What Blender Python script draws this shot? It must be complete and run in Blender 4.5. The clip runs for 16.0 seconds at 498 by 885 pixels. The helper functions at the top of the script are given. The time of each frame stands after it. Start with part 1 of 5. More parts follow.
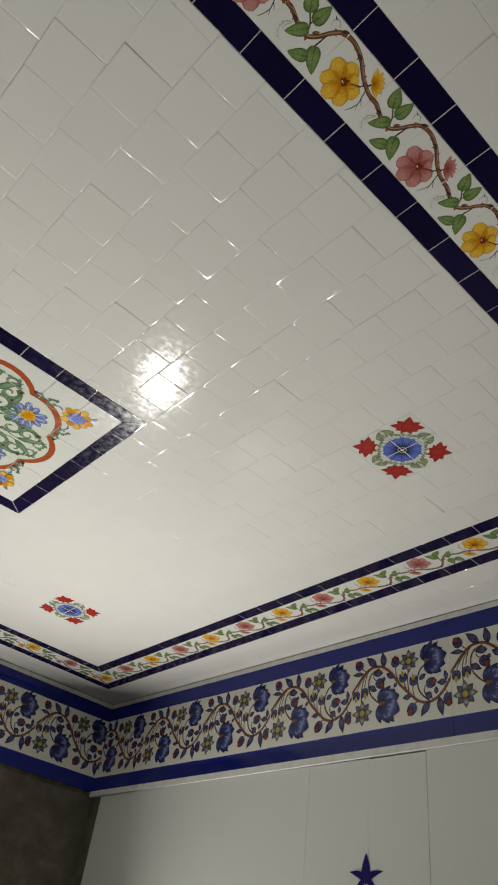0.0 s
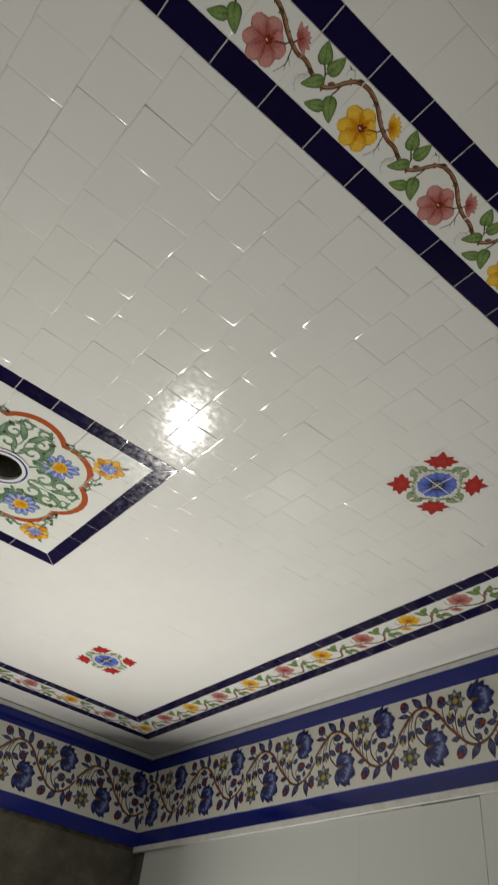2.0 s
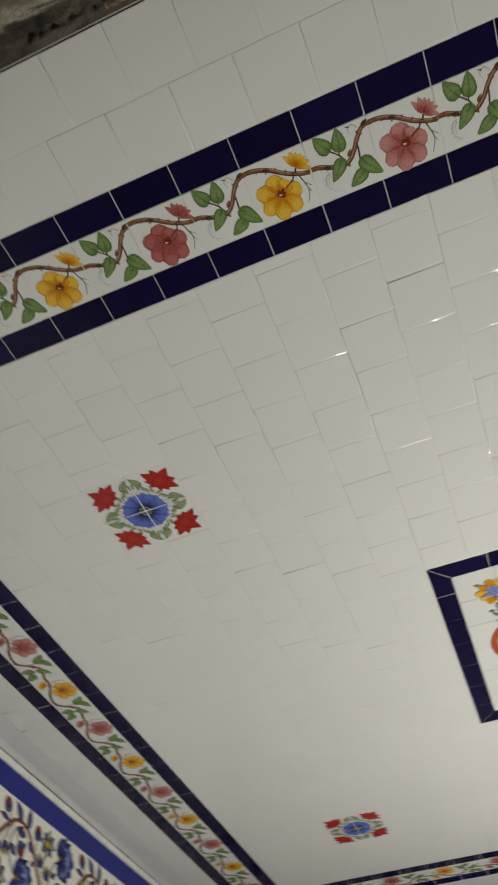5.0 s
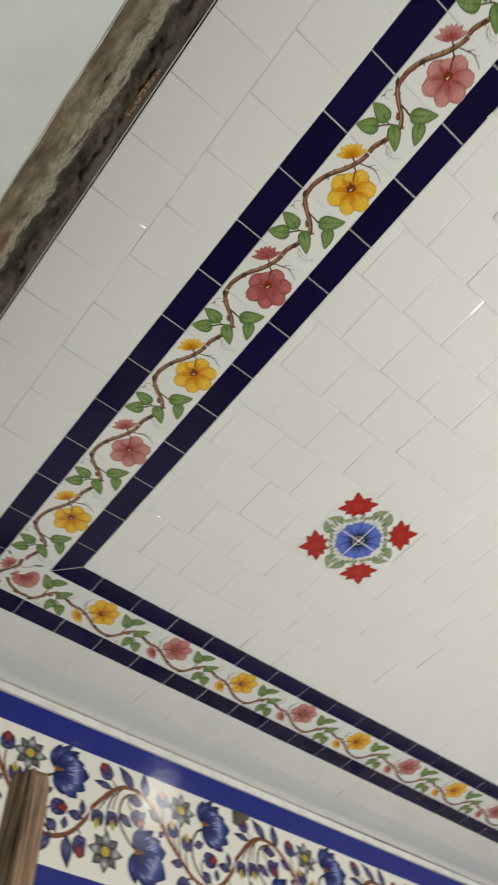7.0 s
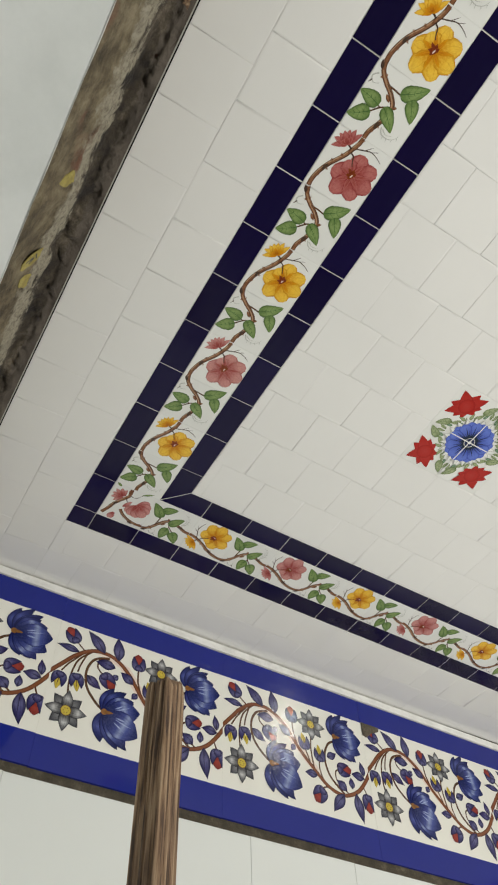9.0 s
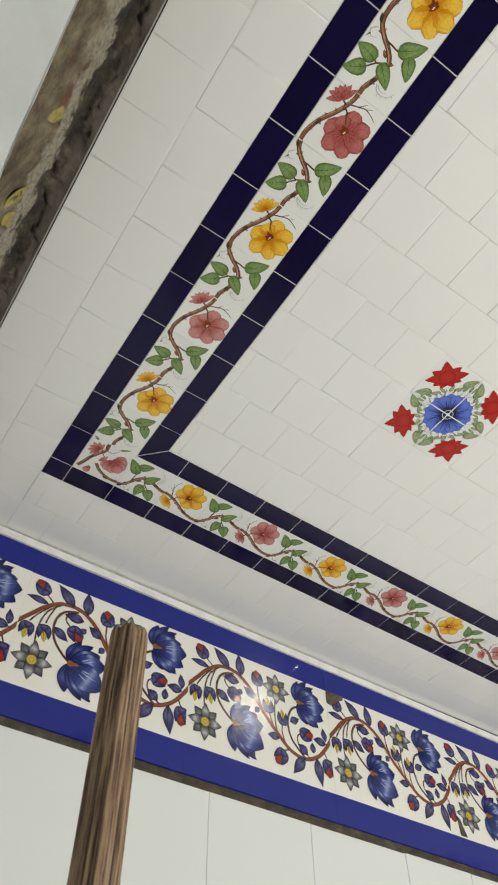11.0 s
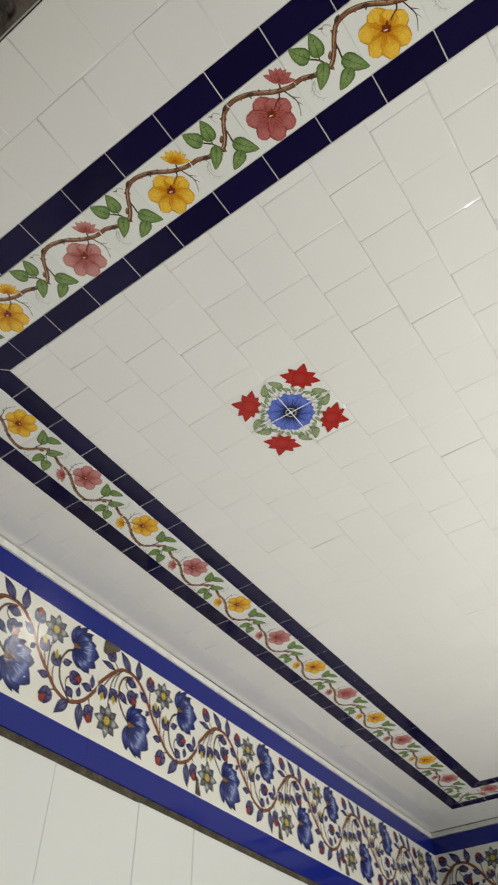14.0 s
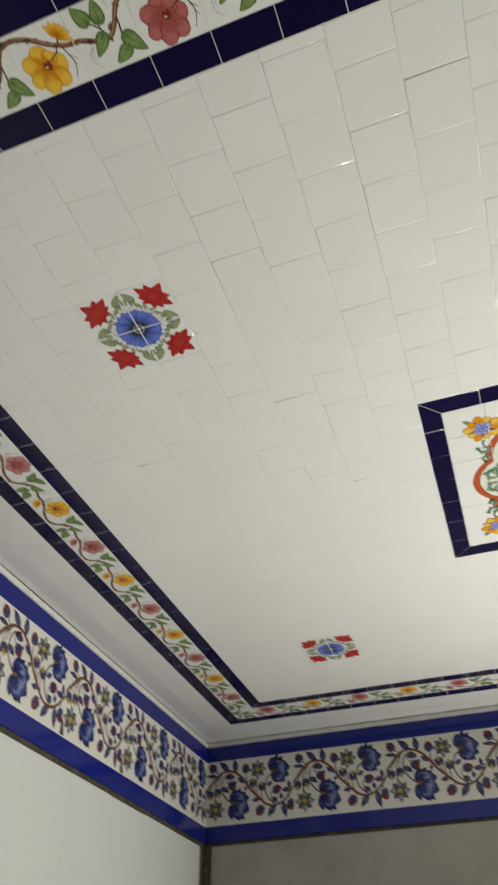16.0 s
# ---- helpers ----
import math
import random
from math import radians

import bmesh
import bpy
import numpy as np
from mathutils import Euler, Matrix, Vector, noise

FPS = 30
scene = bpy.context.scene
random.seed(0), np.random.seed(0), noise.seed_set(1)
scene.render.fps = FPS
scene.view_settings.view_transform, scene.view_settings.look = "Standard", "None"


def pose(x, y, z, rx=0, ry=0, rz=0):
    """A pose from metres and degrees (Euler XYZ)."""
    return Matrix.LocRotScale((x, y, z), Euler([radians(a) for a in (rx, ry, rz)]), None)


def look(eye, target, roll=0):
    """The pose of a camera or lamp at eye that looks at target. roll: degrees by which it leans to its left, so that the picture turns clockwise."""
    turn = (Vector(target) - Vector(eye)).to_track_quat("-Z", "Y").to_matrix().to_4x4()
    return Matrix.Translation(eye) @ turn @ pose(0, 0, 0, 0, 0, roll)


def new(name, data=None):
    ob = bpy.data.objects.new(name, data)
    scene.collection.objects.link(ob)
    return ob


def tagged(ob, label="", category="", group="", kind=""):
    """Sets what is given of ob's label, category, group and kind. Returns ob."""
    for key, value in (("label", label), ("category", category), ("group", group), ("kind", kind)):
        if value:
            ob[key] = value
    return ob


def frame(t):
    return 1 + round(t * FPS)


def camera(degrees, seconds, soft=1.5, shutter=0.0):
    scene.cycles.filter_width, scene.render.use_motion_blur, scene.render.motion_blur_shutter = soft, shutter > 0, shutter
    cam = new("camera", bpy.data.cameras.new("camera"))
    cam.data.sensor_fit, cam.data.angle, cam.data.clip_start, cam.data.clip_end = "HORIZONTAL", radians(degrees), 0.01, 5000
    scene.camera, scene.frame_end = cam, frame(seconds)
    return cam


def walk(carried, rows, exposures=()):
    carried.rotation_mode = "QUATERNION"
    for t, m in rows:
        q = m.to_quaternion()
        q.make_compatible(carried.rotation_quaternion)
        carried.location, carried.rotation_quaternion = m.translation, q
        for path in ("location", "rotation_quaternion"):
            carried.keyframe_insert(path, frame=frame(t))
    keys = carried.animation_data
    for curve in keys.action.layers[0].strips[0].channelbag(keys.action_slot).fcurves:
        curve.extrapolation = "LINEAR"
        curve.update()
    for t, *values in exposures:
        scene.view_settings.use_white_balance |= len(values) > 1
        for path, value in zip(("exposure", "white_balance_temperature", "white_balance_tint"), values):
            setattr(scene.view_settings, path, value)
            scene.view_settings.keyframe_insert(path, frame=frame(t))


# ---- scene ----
cam = camera(39.2, 16.0, 2.0, 0.6)
PATH = [
    (0, (0.993, -0.47, 1.36), (1.938, 0.758, 2.625), 8.9),
    (0.5, (0.99, -0.467, 1.356), (1.911, 0.768, 2.631), 8.8),
    (1, (0.989, -0.463, 1.361), (1.883, 0.782, 2.646), 8.1),
    (1.5, (0.983, -0.462, 1.37), (1.845, 0.789, 2.67), 8.0),
    (2, (0.976, -0.462, 1.376), (1.815, 0.768, 2.712), 8.3),
    (2.5, (0.991, -0.464, 1.393), (1.686, 0.787, 2.791), 9.5),
    (3, (1.02, -0.462, 1.406), (1.622, 0.813, 2.825), 3.0),
    (3.5, (1.039, -0.477, 1.416), (1.247, 0.845, 2.902), 1.6),
    (3.8, (1.045, -0.46, 1.432), (1.048, 0.864, 2.931), 0.8),
    (4, (1.039, -0.459, 1.438), (0.939, 0.843, 2.953), -0.8),
    (4.2, (1.029, -0.461, 1.439), (0.848, 0.803, 2.979), -1.2),
    (6.5, (0.972, -0.473, 1.43), (0.31, 0.437, 3.083), -8.9),
    (7, (0.979, -0.46, 1.436), (0.236, 0.326, 3.118), -8.2),
    (7.5, (0.975, -0.438, 1.435), (0.111, 0.247, 3.104), -5.6),
    (8, (0.952, -0.429, 1.431), (0.01, 0.245, 3.061), -3.9),
    (8.5, (0.931, -0.436, 1.432), (-0.06, 0.217, 3.042), -3.2),
    (11, (0.891, -0.401, 1.401), (-0.124, 0.3, 2.974), -0.8),
    (11.5, (0.89, -0.392, 1.4), (-0.087, 0.385, 2.963), -3.0),
    (12, (0.892, -0.389, 1.39), (-0.061, 0.46, 2.929), -3.3),
    (12.5, (0.897, -0.406, 1.403), (-0.016, 0.507, 2.931), -2.2),
    (13, (0.895, -0.407, 1.404), (0.039, 0.582, 2.917), -2.4),
    (13.5, (0.896, -0.417, 1.396), (0.095, 0.623, 2.904), -0.8),
    (14, (0.91, -0.415, 1.408), (0.132, 0.675, 2.893), -0.5),
    (14.5, (0.913, -0.414, 1.395), (0.204, 0.739, 2.867), -0.8),
    (15, (0.941, -0.403, 1.39), (0.294, 0.848, 2.81), -0.7),
    (15.5, (0.961, -0.401, 1.384), (0.378, 0.912, 2.774), -0.7),
    (16, (0.968, -0.399, 1.387), (0.465, 1.005, 2.719), -0.7),
]
EXPOSURES = [(0.0, -0.32, 6640, 10), (3.0, -0.34, 6640, 10), (4.2, -0.25, 6630, 10), (6.4, 0.48, 6540, 10), (8.5, 0.79, 6480, 10), (12.0, 0.80, 6480, 10), (14.0, 0.61, 6540, 10), (16.0, 0.30, 6600, 10)]
walk(cam, [(t, look(eye, target, roll)) for t, eye, target, roll in PATH], EXPOSURES)

# ---- light ----
world = bpy.data.worlds.new("world")
scene.world = world
world.use_nodes = True
world.node_tree.nodes["Background"].inputs[0].default_value = (0.02, 0.02, 0.02, 1)
world.node_tree.nodes["Background"].inputs[1].default_value = 0.2


def lamp(name, eye, target, width, height, watts, colour, spread=180):
    data = bpy.data.lights.new(name, "AREA")
    data.shape, data.size, data.size_y, data.energy, data.color = "RECTANGLE", width, height, watts, colour
    ob = new(name, data)
    ob.matrix_world = look(eye, target)
    data.spread = radians(spread)
    return ob


# the LED work light that stands near the north-east corner and shines up across the room
lamp("work_light", (2.63, 2.75, 0.525), (1.25, 0.82, 2.45), 0.07, 0.052, 35, (0.985, 0.971, 0.910), 113)
# daylight that comes in from the passage behind
lamp("passage_light", (0.9, -1.45, 1.5), (0.9, 0.5, 1.9), 1.4, 1.2, 1.4, (0.82, 0.94, 1.0))

# ---- measures ----
A = 0.105          # one ceiling tile with its joint
ZC = 2.60          # face of the ceiling tiles
NX, NY = 25, 24    # tiles inside the flower border
SW, NW, NE, SE = Vector((-0.424, -0.45)), Vector((-0.474, 2.940)), Vector((3.008, 2.985)), Vector((3.11, -0.45))
SOUTH = -0.422     # where the tiled ceiling ends
FRIEZE = (2.155, 2.223, 2.507, 2.574)   # bottom, band, band, top
FW = 0.436         # width of a frieze tile


def laid(u, v):
    """Where a place of the tile plan, in tiles, lies in metres: the room is out of square, and the north side runs askew."""
    f, k = max(0.0, v / NY), u / NX
    return Vector(((u + f * (-0.445 * (1 - k) + 0.05 * k)) * A, (v + f * (0.11 * (1 - k) + 0.59 * k)) * A))


def plan(p):
    """The place of the tile plan, in tiles, that lies at p."""
    q = Vector((p.x / A, p.y / A))
    for _ in range(6):
        q += (p - laid(q.x, q.y)) / A
    return q


# ---- materials ----
def nodes_of(name):
    m = bpy.data.materials.new(name)
    m.use_nodes = True
    return m, m.node_tree, m.node_tree.nodes["Principled BSDF"]


def mix(nt, fac, a, b, mode="MIX"):
    n = nt.nodes.new("ShaderNodeMix")
    n.data_type, n.blend_type = "RGBA", mode
    for sock, v in ((n.inputs[0], fac), (n.inputs[6], a), (n.inputs[7], b)):
        if hasattr(v, "is_linked"):
            nt.links.new(v, sock)
        else:
            sock.default_value = v if not isinstance(v, tuple) else (*v[:3], 1)
    return n.outputs[2]


def noise_tex(nt, scale, detail=3, rough=0.55, coords="Object"):
    tc, n = nt.nodes.new("ShaderNodeTexCoord"), nt.nodes.new("ShaderNodeTexNoise")
    n.inputs["Scale"].default_value, n.inputs["Detail"].default_value, n.inputs["Roughness"].default_value = scale, detail, rough
    nt.links.new(tc.outputs[coords], n.inputs["Vector"])
    return n.outputs["Fac"]


def ramp(nt, fac, stops):
    n = nt.nodes.new("ShaderNodeValToRGB")
    while len(n.color_ramp.elements) < len(stops):
        n.color_ramp.elements.new(0.5)
    for el, (p, c) in zip(n.color_ramp.elements, stops):
        el.position, el.color = p, (*c[:3], 1) if isinstance(c, tuple) else (c, c, c, 1)
    nt.links.new(fac, n.inputs[0])
    return n.outputs[0]


def bump(nt, bsdf, height, strength, distance):
    n = nt.nodes.new("ShaderNodeBump")
    n.inputs["Strength"].default_value, n.inputs["Distance"].default_value = strength, distance
    nt.links.new(height, n.inputs["Height"])
    nt.links.new(n.outputs[0], bsdf.inputs["Normal"])
    return n


def island(nt, low, high):
    g, r = nt.nodes.new("ShaderNodeNewGeometry"), nt.nodes.new("ShaderNodeMapRange")
    r.inputs[3].default_value, r.inputs[4].default_value = low, high
    nt.links.new(g.outputs["Random Per Island"], r.inputs[0])
    return r.outputs[0]


def glazed(name, colour, rough=0.12, vary=0.06, wave=0.25, dirt=0.06, scale=55, patch=2.1, ior=1.5):
    """Glazed ceramic: a little uneven in tone from tile to tile, a wavy gloss, faint smears."""
    m, nt, b = nodes_of(name)
    tone = island(nt, 1 - vary, 1.0)
    n = nt.nodes.new("ShaderNodeCombineColor")
    for i in range(3):
        nt.links.new(tone, n.inputs[i])
    base = mix(nt, 1.0, colour, n.outputs[0], "MULTIPLY")
    smear = ramp(nt, noise_tex(nt, 9, 5, 0.65), [(0.42, 0.0), (0.72, 1.0)])
    fac = nt.nodes.new("ShaderNodeMath")
    fac.operation = "MULTIPLY"
    fac.inputs[1].default_value = dirt
    nt.links.new(smear, fac.inputs[0])
    base = mix(nt, fac.outputs[0], base, tuple(c * 0.72 for c in colour))
    nt.links.new(base, b.inputs["Base Color"])
    gloss = nt.nodes.new("ShaderNodeMapRange")
    gloss.inputs[3].default_value, gloss.inputs[4].default_value = rough * 0.75, rough * patch
    nt.links.new(ramp(nt, noise_tex(nt, scale, 5, 0.7), [(0.36, 0.0), (0.74, 1.0)]), gloss.inputs[0])
    nt.links.new(gloss.outputs[0], b.inputs["Roughness"])
    b.inputs["IOR"].default_value = ior
    relief = mix(nt, 0.007, noise_tex(nt, 24, 2, 0.5), noise_tex(nt, 150, 4, 0.6))
    bump(nt, b, relief, wave, 0.0012)
    return m


def paint(name, stops, edge=None, edge_at=0.72, rough=0.05, grain=0.25, streak=0.0):
    """Colour under the glaze, laid along each stroke (u) with darker outlines at its sides (v)."""
    m, nt, b = nodes_of(name)
    uv, sep = nt.nodes.new("ShaderNodeUVMap"), nt.nodes.new("ShaderNodeSeparateXYZ")
    uv.uv_map = "stroke"
    nt.links.new(uv.outputs[0], sep.inputs[0])
    base = ramp(nt, sep.outputs[0], stops)
    if streak:
        w = nt.nodes.new("ShaderNodeTexNoise")
        mp = nt.nodes.new("ShaderNodeMapping")
        mp.inputs["Scale"].default_value = (1.2, 7.0, 1)
        nt.links.new(uv.outputs[0], mp.inputs[0])
        nt.links.new(mp.outputs[0], w.inputs["Vector"])
        w.inputs["Scale"].default_value = 2.0
        f = nt.nodes.new("ShaderNodeMath")
        f.operation = "MULTIPLY"
        f.inputs[1].default_value = streak
        nt.links.new(ramp(nt, w.outputs["Fac"], [(0.45, 0.0), (0.65, 1.0)]), f.inputs[0])
        base = mix(nt, f.outputs[0], base, edge or stops[0][1])
    blot = nt.nodes.new("ShaderNodeMath")
    blot.operation = "MULTIPLY"
    blot.inputs[1].default_value = grain
    nt.links.new(ramp(nt, noise_tex(nt, 260, 3, 0.6), [(0.4, 0.0), (0.75, 1.0)]), blot.inputs[0])
    base = mix(nt, blot.outputs[0], base, tuple(min(1, c * 1.5 + 0.03) for c in stops[len(stops) // 2][1]))
    if edge:
        side = nt.nodes.new("ShaderNodeMath")
        side.operation = "SUBTRACT"
        side.inputs[1].default_value = 0.5
        nt.links.new(sep.outputs[1], side.inputs[0])
        dist = nt.nodes.new("ShaderNodeMath")
        dist.operation = "ABSOLUTE"
        nt.links.new(side.outputs[0], dist.inputs[0])
        base = mix(nt, ramp(nt, dist.outputs[0], [(edge_at / 2, 0.0), (0.5, 1.0)]), base, edge)
    nt.links.new(base, b.inputs["Base Color"])
    b.inputs["Roughness"].default_value = rough
    b.inputs["IOR"].default_value = 1.36
    bump(nt, b, noise_tex(nt, 120, 2, 0.5), 0.27, 0.0010)
    return m


def rough_stone(name, dark, mid, light, scale=18, depth=0.012, strength=0.9, pits=0.6, tint=None):
    m, nt, b = nodes_of(name)
    coarse, fine = noise_tex(nt, scale, 8, 0.65), noise_tex(nt, scale * 7, 6, 0.7)
    base = ramp(nt, coarse, [(0.3, dark), (0.52, mid), (0.72, light)])
    if tint:
        base = mix(nt, ramp(nt, noise_tex(nt, 7, 3, 0.6), [(0.56, 0.0), (0.68, 0.8)]), base, tint)
    base = mix(nt, ramp(nt, fine, [(0.4, 0.0), (0.7, pits)]), base, tuple(c * 0.45 for c in mid))
    nt.links.new(base, b.inputs["Base Color"])
    b.inputs["Roughness"].default_value = 0.93
    bump(nt, b, mix(nt, 0.5, coarse, fine), strength, depth)
    return m


WHITE = glazed("white_glaze", (0.80, 0.788, 0.758), 0.066, 0.02, 0.22, 0.05, ior=1.43)
NAVY = glazed("navy_glaze", (0.0095, 0.006, 0.044), 0.13, 0.35, 0.15, 0.3, ior=1.34)
DECOR = glazed("white_decor_glaze", (0.805, 0.802, 0.765), 0.12, 0.04, 0.2, 0.05)
CREAM = glazed("cream_glaze", (0.80, 0.785, 0.715), 0.085, 0.02, 0.15, 0.06, ior=1.29)
BLUE = glazed("blue_band_glaze", (0.013, 0.022, 0.225), 0.06, 0.04, 0.10, 0.2, ior=1.38)
PANEL = glazed("white_wall_glaze", (0.742, 0.762, 0.735), 0.55, 0.02, 0.02, 0.02, 6, 0.95)
GROUT = rough_stone("white_grout", (0.54, 0.525, 0.48), (0.67, 0.655, 0.61), (0.75, 0.735, 0.70), 60, 0.0006, 0.4, 0.08)
CEMENT = rough_stone("grey_cement", (0.075, 0.069, 0.052), (0.125, 0.114, 0.088), (0.185, 0.17, 0.136), 7, 0.004, 0.6, 0.3)
MORTAR = rough_stone("dark_mortar", (0.045, 0.036, 0.024), (0.10, 0.083, 0.055), (0.20, 0.17, 0.12), 30, 0.008, 1.0)
BRICKY = rough_stone("brown_raw_masonry", (0.055, 0.042, 0.024), (0.16, 0.125, 0.072), (0.30, 0.26, 0.18), 26, 0.016, 1.0, 0.6, (0.17, 0.075, 0.042))
# patchy dark colour that stands for the shade inside an open joint
JOINT_SHADE = rough_stone("shaded_joint", (0.018, 0.016, 0.012), (0.14, 0.13, 0.105), (0.62, 0.60, 0.56), 11, 0.004, 0.8, 0.4)
GREYCOAT = rough_stone("smooth_grey_render", (0.33, 0.315, 0.28), (0.40, 0.385, 0.345), (0.46, 0.445, 0.405), 3, 0.0008, 0.25, 0.08)
LIME = rough_stone("white_lime_mortar", (0.66, 0.655, 0.62), (0.78, 0.775, 0.74), (0.83, 0.825, 0.80), 25, 0.001, 0.4, 0.05)
PLASTER = rough_stone("white_plaster", (0.66, 0.675, 0.65), (0.75, 0.76, 0.735), (0.80, 0.805, 0.785), 3.0, 0.0006, 0.15, 0.06)
FLOOR = rough_stone("concrete_floor", (0.09, 0.085, 0.075), (0.13, 0.12, 0.105), (0.18, 0.17, 0.15), 6, 0.002, 0.4, 0.25)

# colours painted on the tiles
LEAF = paint("leaf_green", [(0.0, (0.085, 0.155, 0.04)), (0.45, (0.23, 0.32, 0.11)), (1.0, (0.14, 0.225, 0.065))], (0.045, 0.09, 0.025), 0.62, grain=0.3, streak=0.4)
LEAF_PALE = paint("leaf_pale_green", [(0.0, (0.17, 0.22, 0.10)), (0.5, (0.38, 0.43, 0.25)), (1.0, (0.20, 0.26, 0.115))], (0.15, 0.20, 0.08), 0.6, grain=0.1, streak=0.5)
SCROLL = paint("scroll_green", [(0.0, (0.07, 0.15, 0.085)), (0.5, (0.24, 0.35, 0.22)), (1.0, (0.09, 0.18, 0.10))], (0.035, 0.085, 0.04), 0.55, streak=0.35)
VINE = paint("vine_brown", [(0.0, (0.24, 0.105, 0.048)), (0.3, (0.17, 0.068, 0.034)), (0.6, (0.28, 0.13, 0.062)), (1.0, (0.20, 0.082, 0.038))], (0.04, 0.014, 0.009), 0.42, grain=0.5, streak=0.45)
YELLOW = paint("petal_yellow", [(0.0, (0.34, 0.10, 0.006)), (0.25, (0.60, 0.25, 0.010)), (0.65, (0.80, 0.48, 0.05)), (1.0, (0.80, 0.50, 0.07))], (0.52, 0.22, 0.010), 0.68, grain=0.3, streak=0.5)
PINK = paint("petal_pink", [(0.0, (0.24, 0.022, 0.02)), (0.32, (0.34, 0.085, 0.075)), (0.68, (0.52, 0.235, 0.21)), (1.0, (0.55, 0.27, 0.245))], (0.33, 0.11, 0.10), 0.66, grain=0.3, streak=0.45)
CRIMSON = paint("petal_red_star", [(0.0, (0.42, 0.04, 0.03)), (0.7, (0.40, 0.024, 0.018)), (1.0, (0.30, 0.014, 0.012))], (0.27, 0.014, 0.012), 0.82, streak=0.2)
HEART = paint("flower_heart", [(0.0, (0.12, 0.01, 0.01)), (1.0, (0.22, 0.05, 0.01))])
TWIG = paint("twig_dark", [(0.0, (0.05, 0.03, 0.02)), (1.0, (0.08, 0.05, 0.035))])
VEIN = paint("leaf_vein", [(0.0, (0.045, 0.10, 0.028)), (1.0, (0.07, 0.14, 0.04))])
TAN = paint("vine_ridge", [(0.0, (0.36, 0.22, 0.13)), (0.5, (0.42, 0.27, 0.17)), (1.0, (0.30, 0.17, 0.09))], grain=0.5)
AMBER = paint("petal_amber", [(0.0, (0.30, 0.06, 0.005)), (0.6, (0.58, 0.22, 0.008)), (1.0, (0.70, 0.34, 0.012))], (0.60, 0.26, 0.01), 0.5, streak=0.4)
ROSE = paint("petal_rose", [(0.0, (0.20, 0.012, 0.012)), (0.32, (0.28, 0.045, 0.04)), (0.68, (0.43, 0.14, 0.125)), (1.0, (0.42, 0.13, 0.115))], (0.25, 0.04, 0.04), 0.66, grain=0.3, streak=0.5)
CERISE = paint("petal_cerise", [(0.0, (0.20, 0.020, 0.016)), (0.6, (0.30, 0.06, 0.05)), (1.0, (0.42, 0.13, 0.115))], (0.42, 0.14, 0.125), 0.5, streak=0.4)
GHOST = paint("tendril_grey", [(0.0, (0.42, 0.42, 0.38)), (1.0, (0.5, 0.5, 0.46))])
AZURE = paint("petal_azure", [(0.0, (0.02, 0.03, 0.15)), (0.4, (0.07, 0.11, 0.44)), (0.8, (0.12, 0.18, 0.56)), (1.0, (0.10, 0.15, 0.52))], (0.045, 0.065, 0.33), 0.72, streak=0.3)
PALEBLUE = paint("pale_blue", [(0.0, (0.35, 0.45, 0.65)), (1.0, (0.45, 0.55, 0.72))], (0.18, 0.25, 0.52), 0.75)
SKY = paint("petal_sky", [(0.0, (0.07, 0.09, 0.36)), (0.35, (0.13, 0.165, 0.46)), (0.8, (0.30, 0.35, 0.60)), (1.0, (0.11, 0.14, 0.42))], (0.07, 0.09, 0.35), 0.6, grain=0.1, streak=0.3)
COBALT = paint("petal_cobalt", [(0.0, (0.006, 0.008, 0.045)), (0.30, (0.016, 0.023, 0.125)), (0.46, (0.05, 0.066, 0.25)), (0.57, (0.25, 0.30, 0.50)), (0.68, (0.06, 0.08, 0.28)), (0.85, (0.015, 0.021, 0.12)), (1.0, (0.008, 0.011, 0.07))], (0.012, 0.017, 0.10), 0.88, grain=0.08, streak=0.35)
ROYAL = paint("petal_royal", [(0.0, (0.006, 0.008, 0.045)), (0.35, (0.020, 0.028, 0.15)), (0.55, (0.07, 0.09, 0.31)), (0.75, (0.018, 0.025, 0.14)), (1.0, (0.005, 0.007, 0.045))], (0.006, 0.008, 0.05), 0.62, grain=0.08, streak=0.5)
SLATE = paint("petal_slate", [(0.0, (0.02, 0.02, 0.025)), (0.5, (0.17, 0.17, 0.18)), (0.75, (0.10, 0.10, 0.11)), (1.0, (0.02, 0.02, 0.03))], (0.015, 0.015, 0.022), 0.5, grain=0.1, streak=0.5)
INDIGO = paint("leaf_indigo", [(0.0, (0.016, 0.014, 0.06)), (0.40, (0.13, 0.125, 0.27)), (0.62, (0.055, 0.05, 0.16)), (1.0, (0.012, 0.010, 0.05))], (0.008, 0.007, 0.032), 0.50, grain=0.1, streak=0.6)
RUST = paint("vine_rust", [(0.0, (0.19, 0.066, 0.030)), (1.0, (0.21, 0.075, 0.034))], (0.075, 0.024, 0.014), 0.45)
UMBER = paint("stem_umber", [(0.0, (0.12, 0.055, 0.027)), (1.0, (0.09, 0.045, 0.022))], (0.04, 0.02, 0.012), 0.4)
SCARLET = paint("bud_red", [(0.0, (0.15, 0.018, 0.015)), (0.55, (0.30, 0.042, 0.03)), (1.0, (0.17, 0.022, 0.018))], (0.11, 0.010, 0.012), 0.55, grain=0.1, streak=0.35)
LEMON = paint("bud_yellow", [(0.0, (0.56, 0.44, 0.06)), (1.0, (0.50, 0.38, 0.05))], (0.26, 0.19, 0.02), 0.62, streak=0.3)
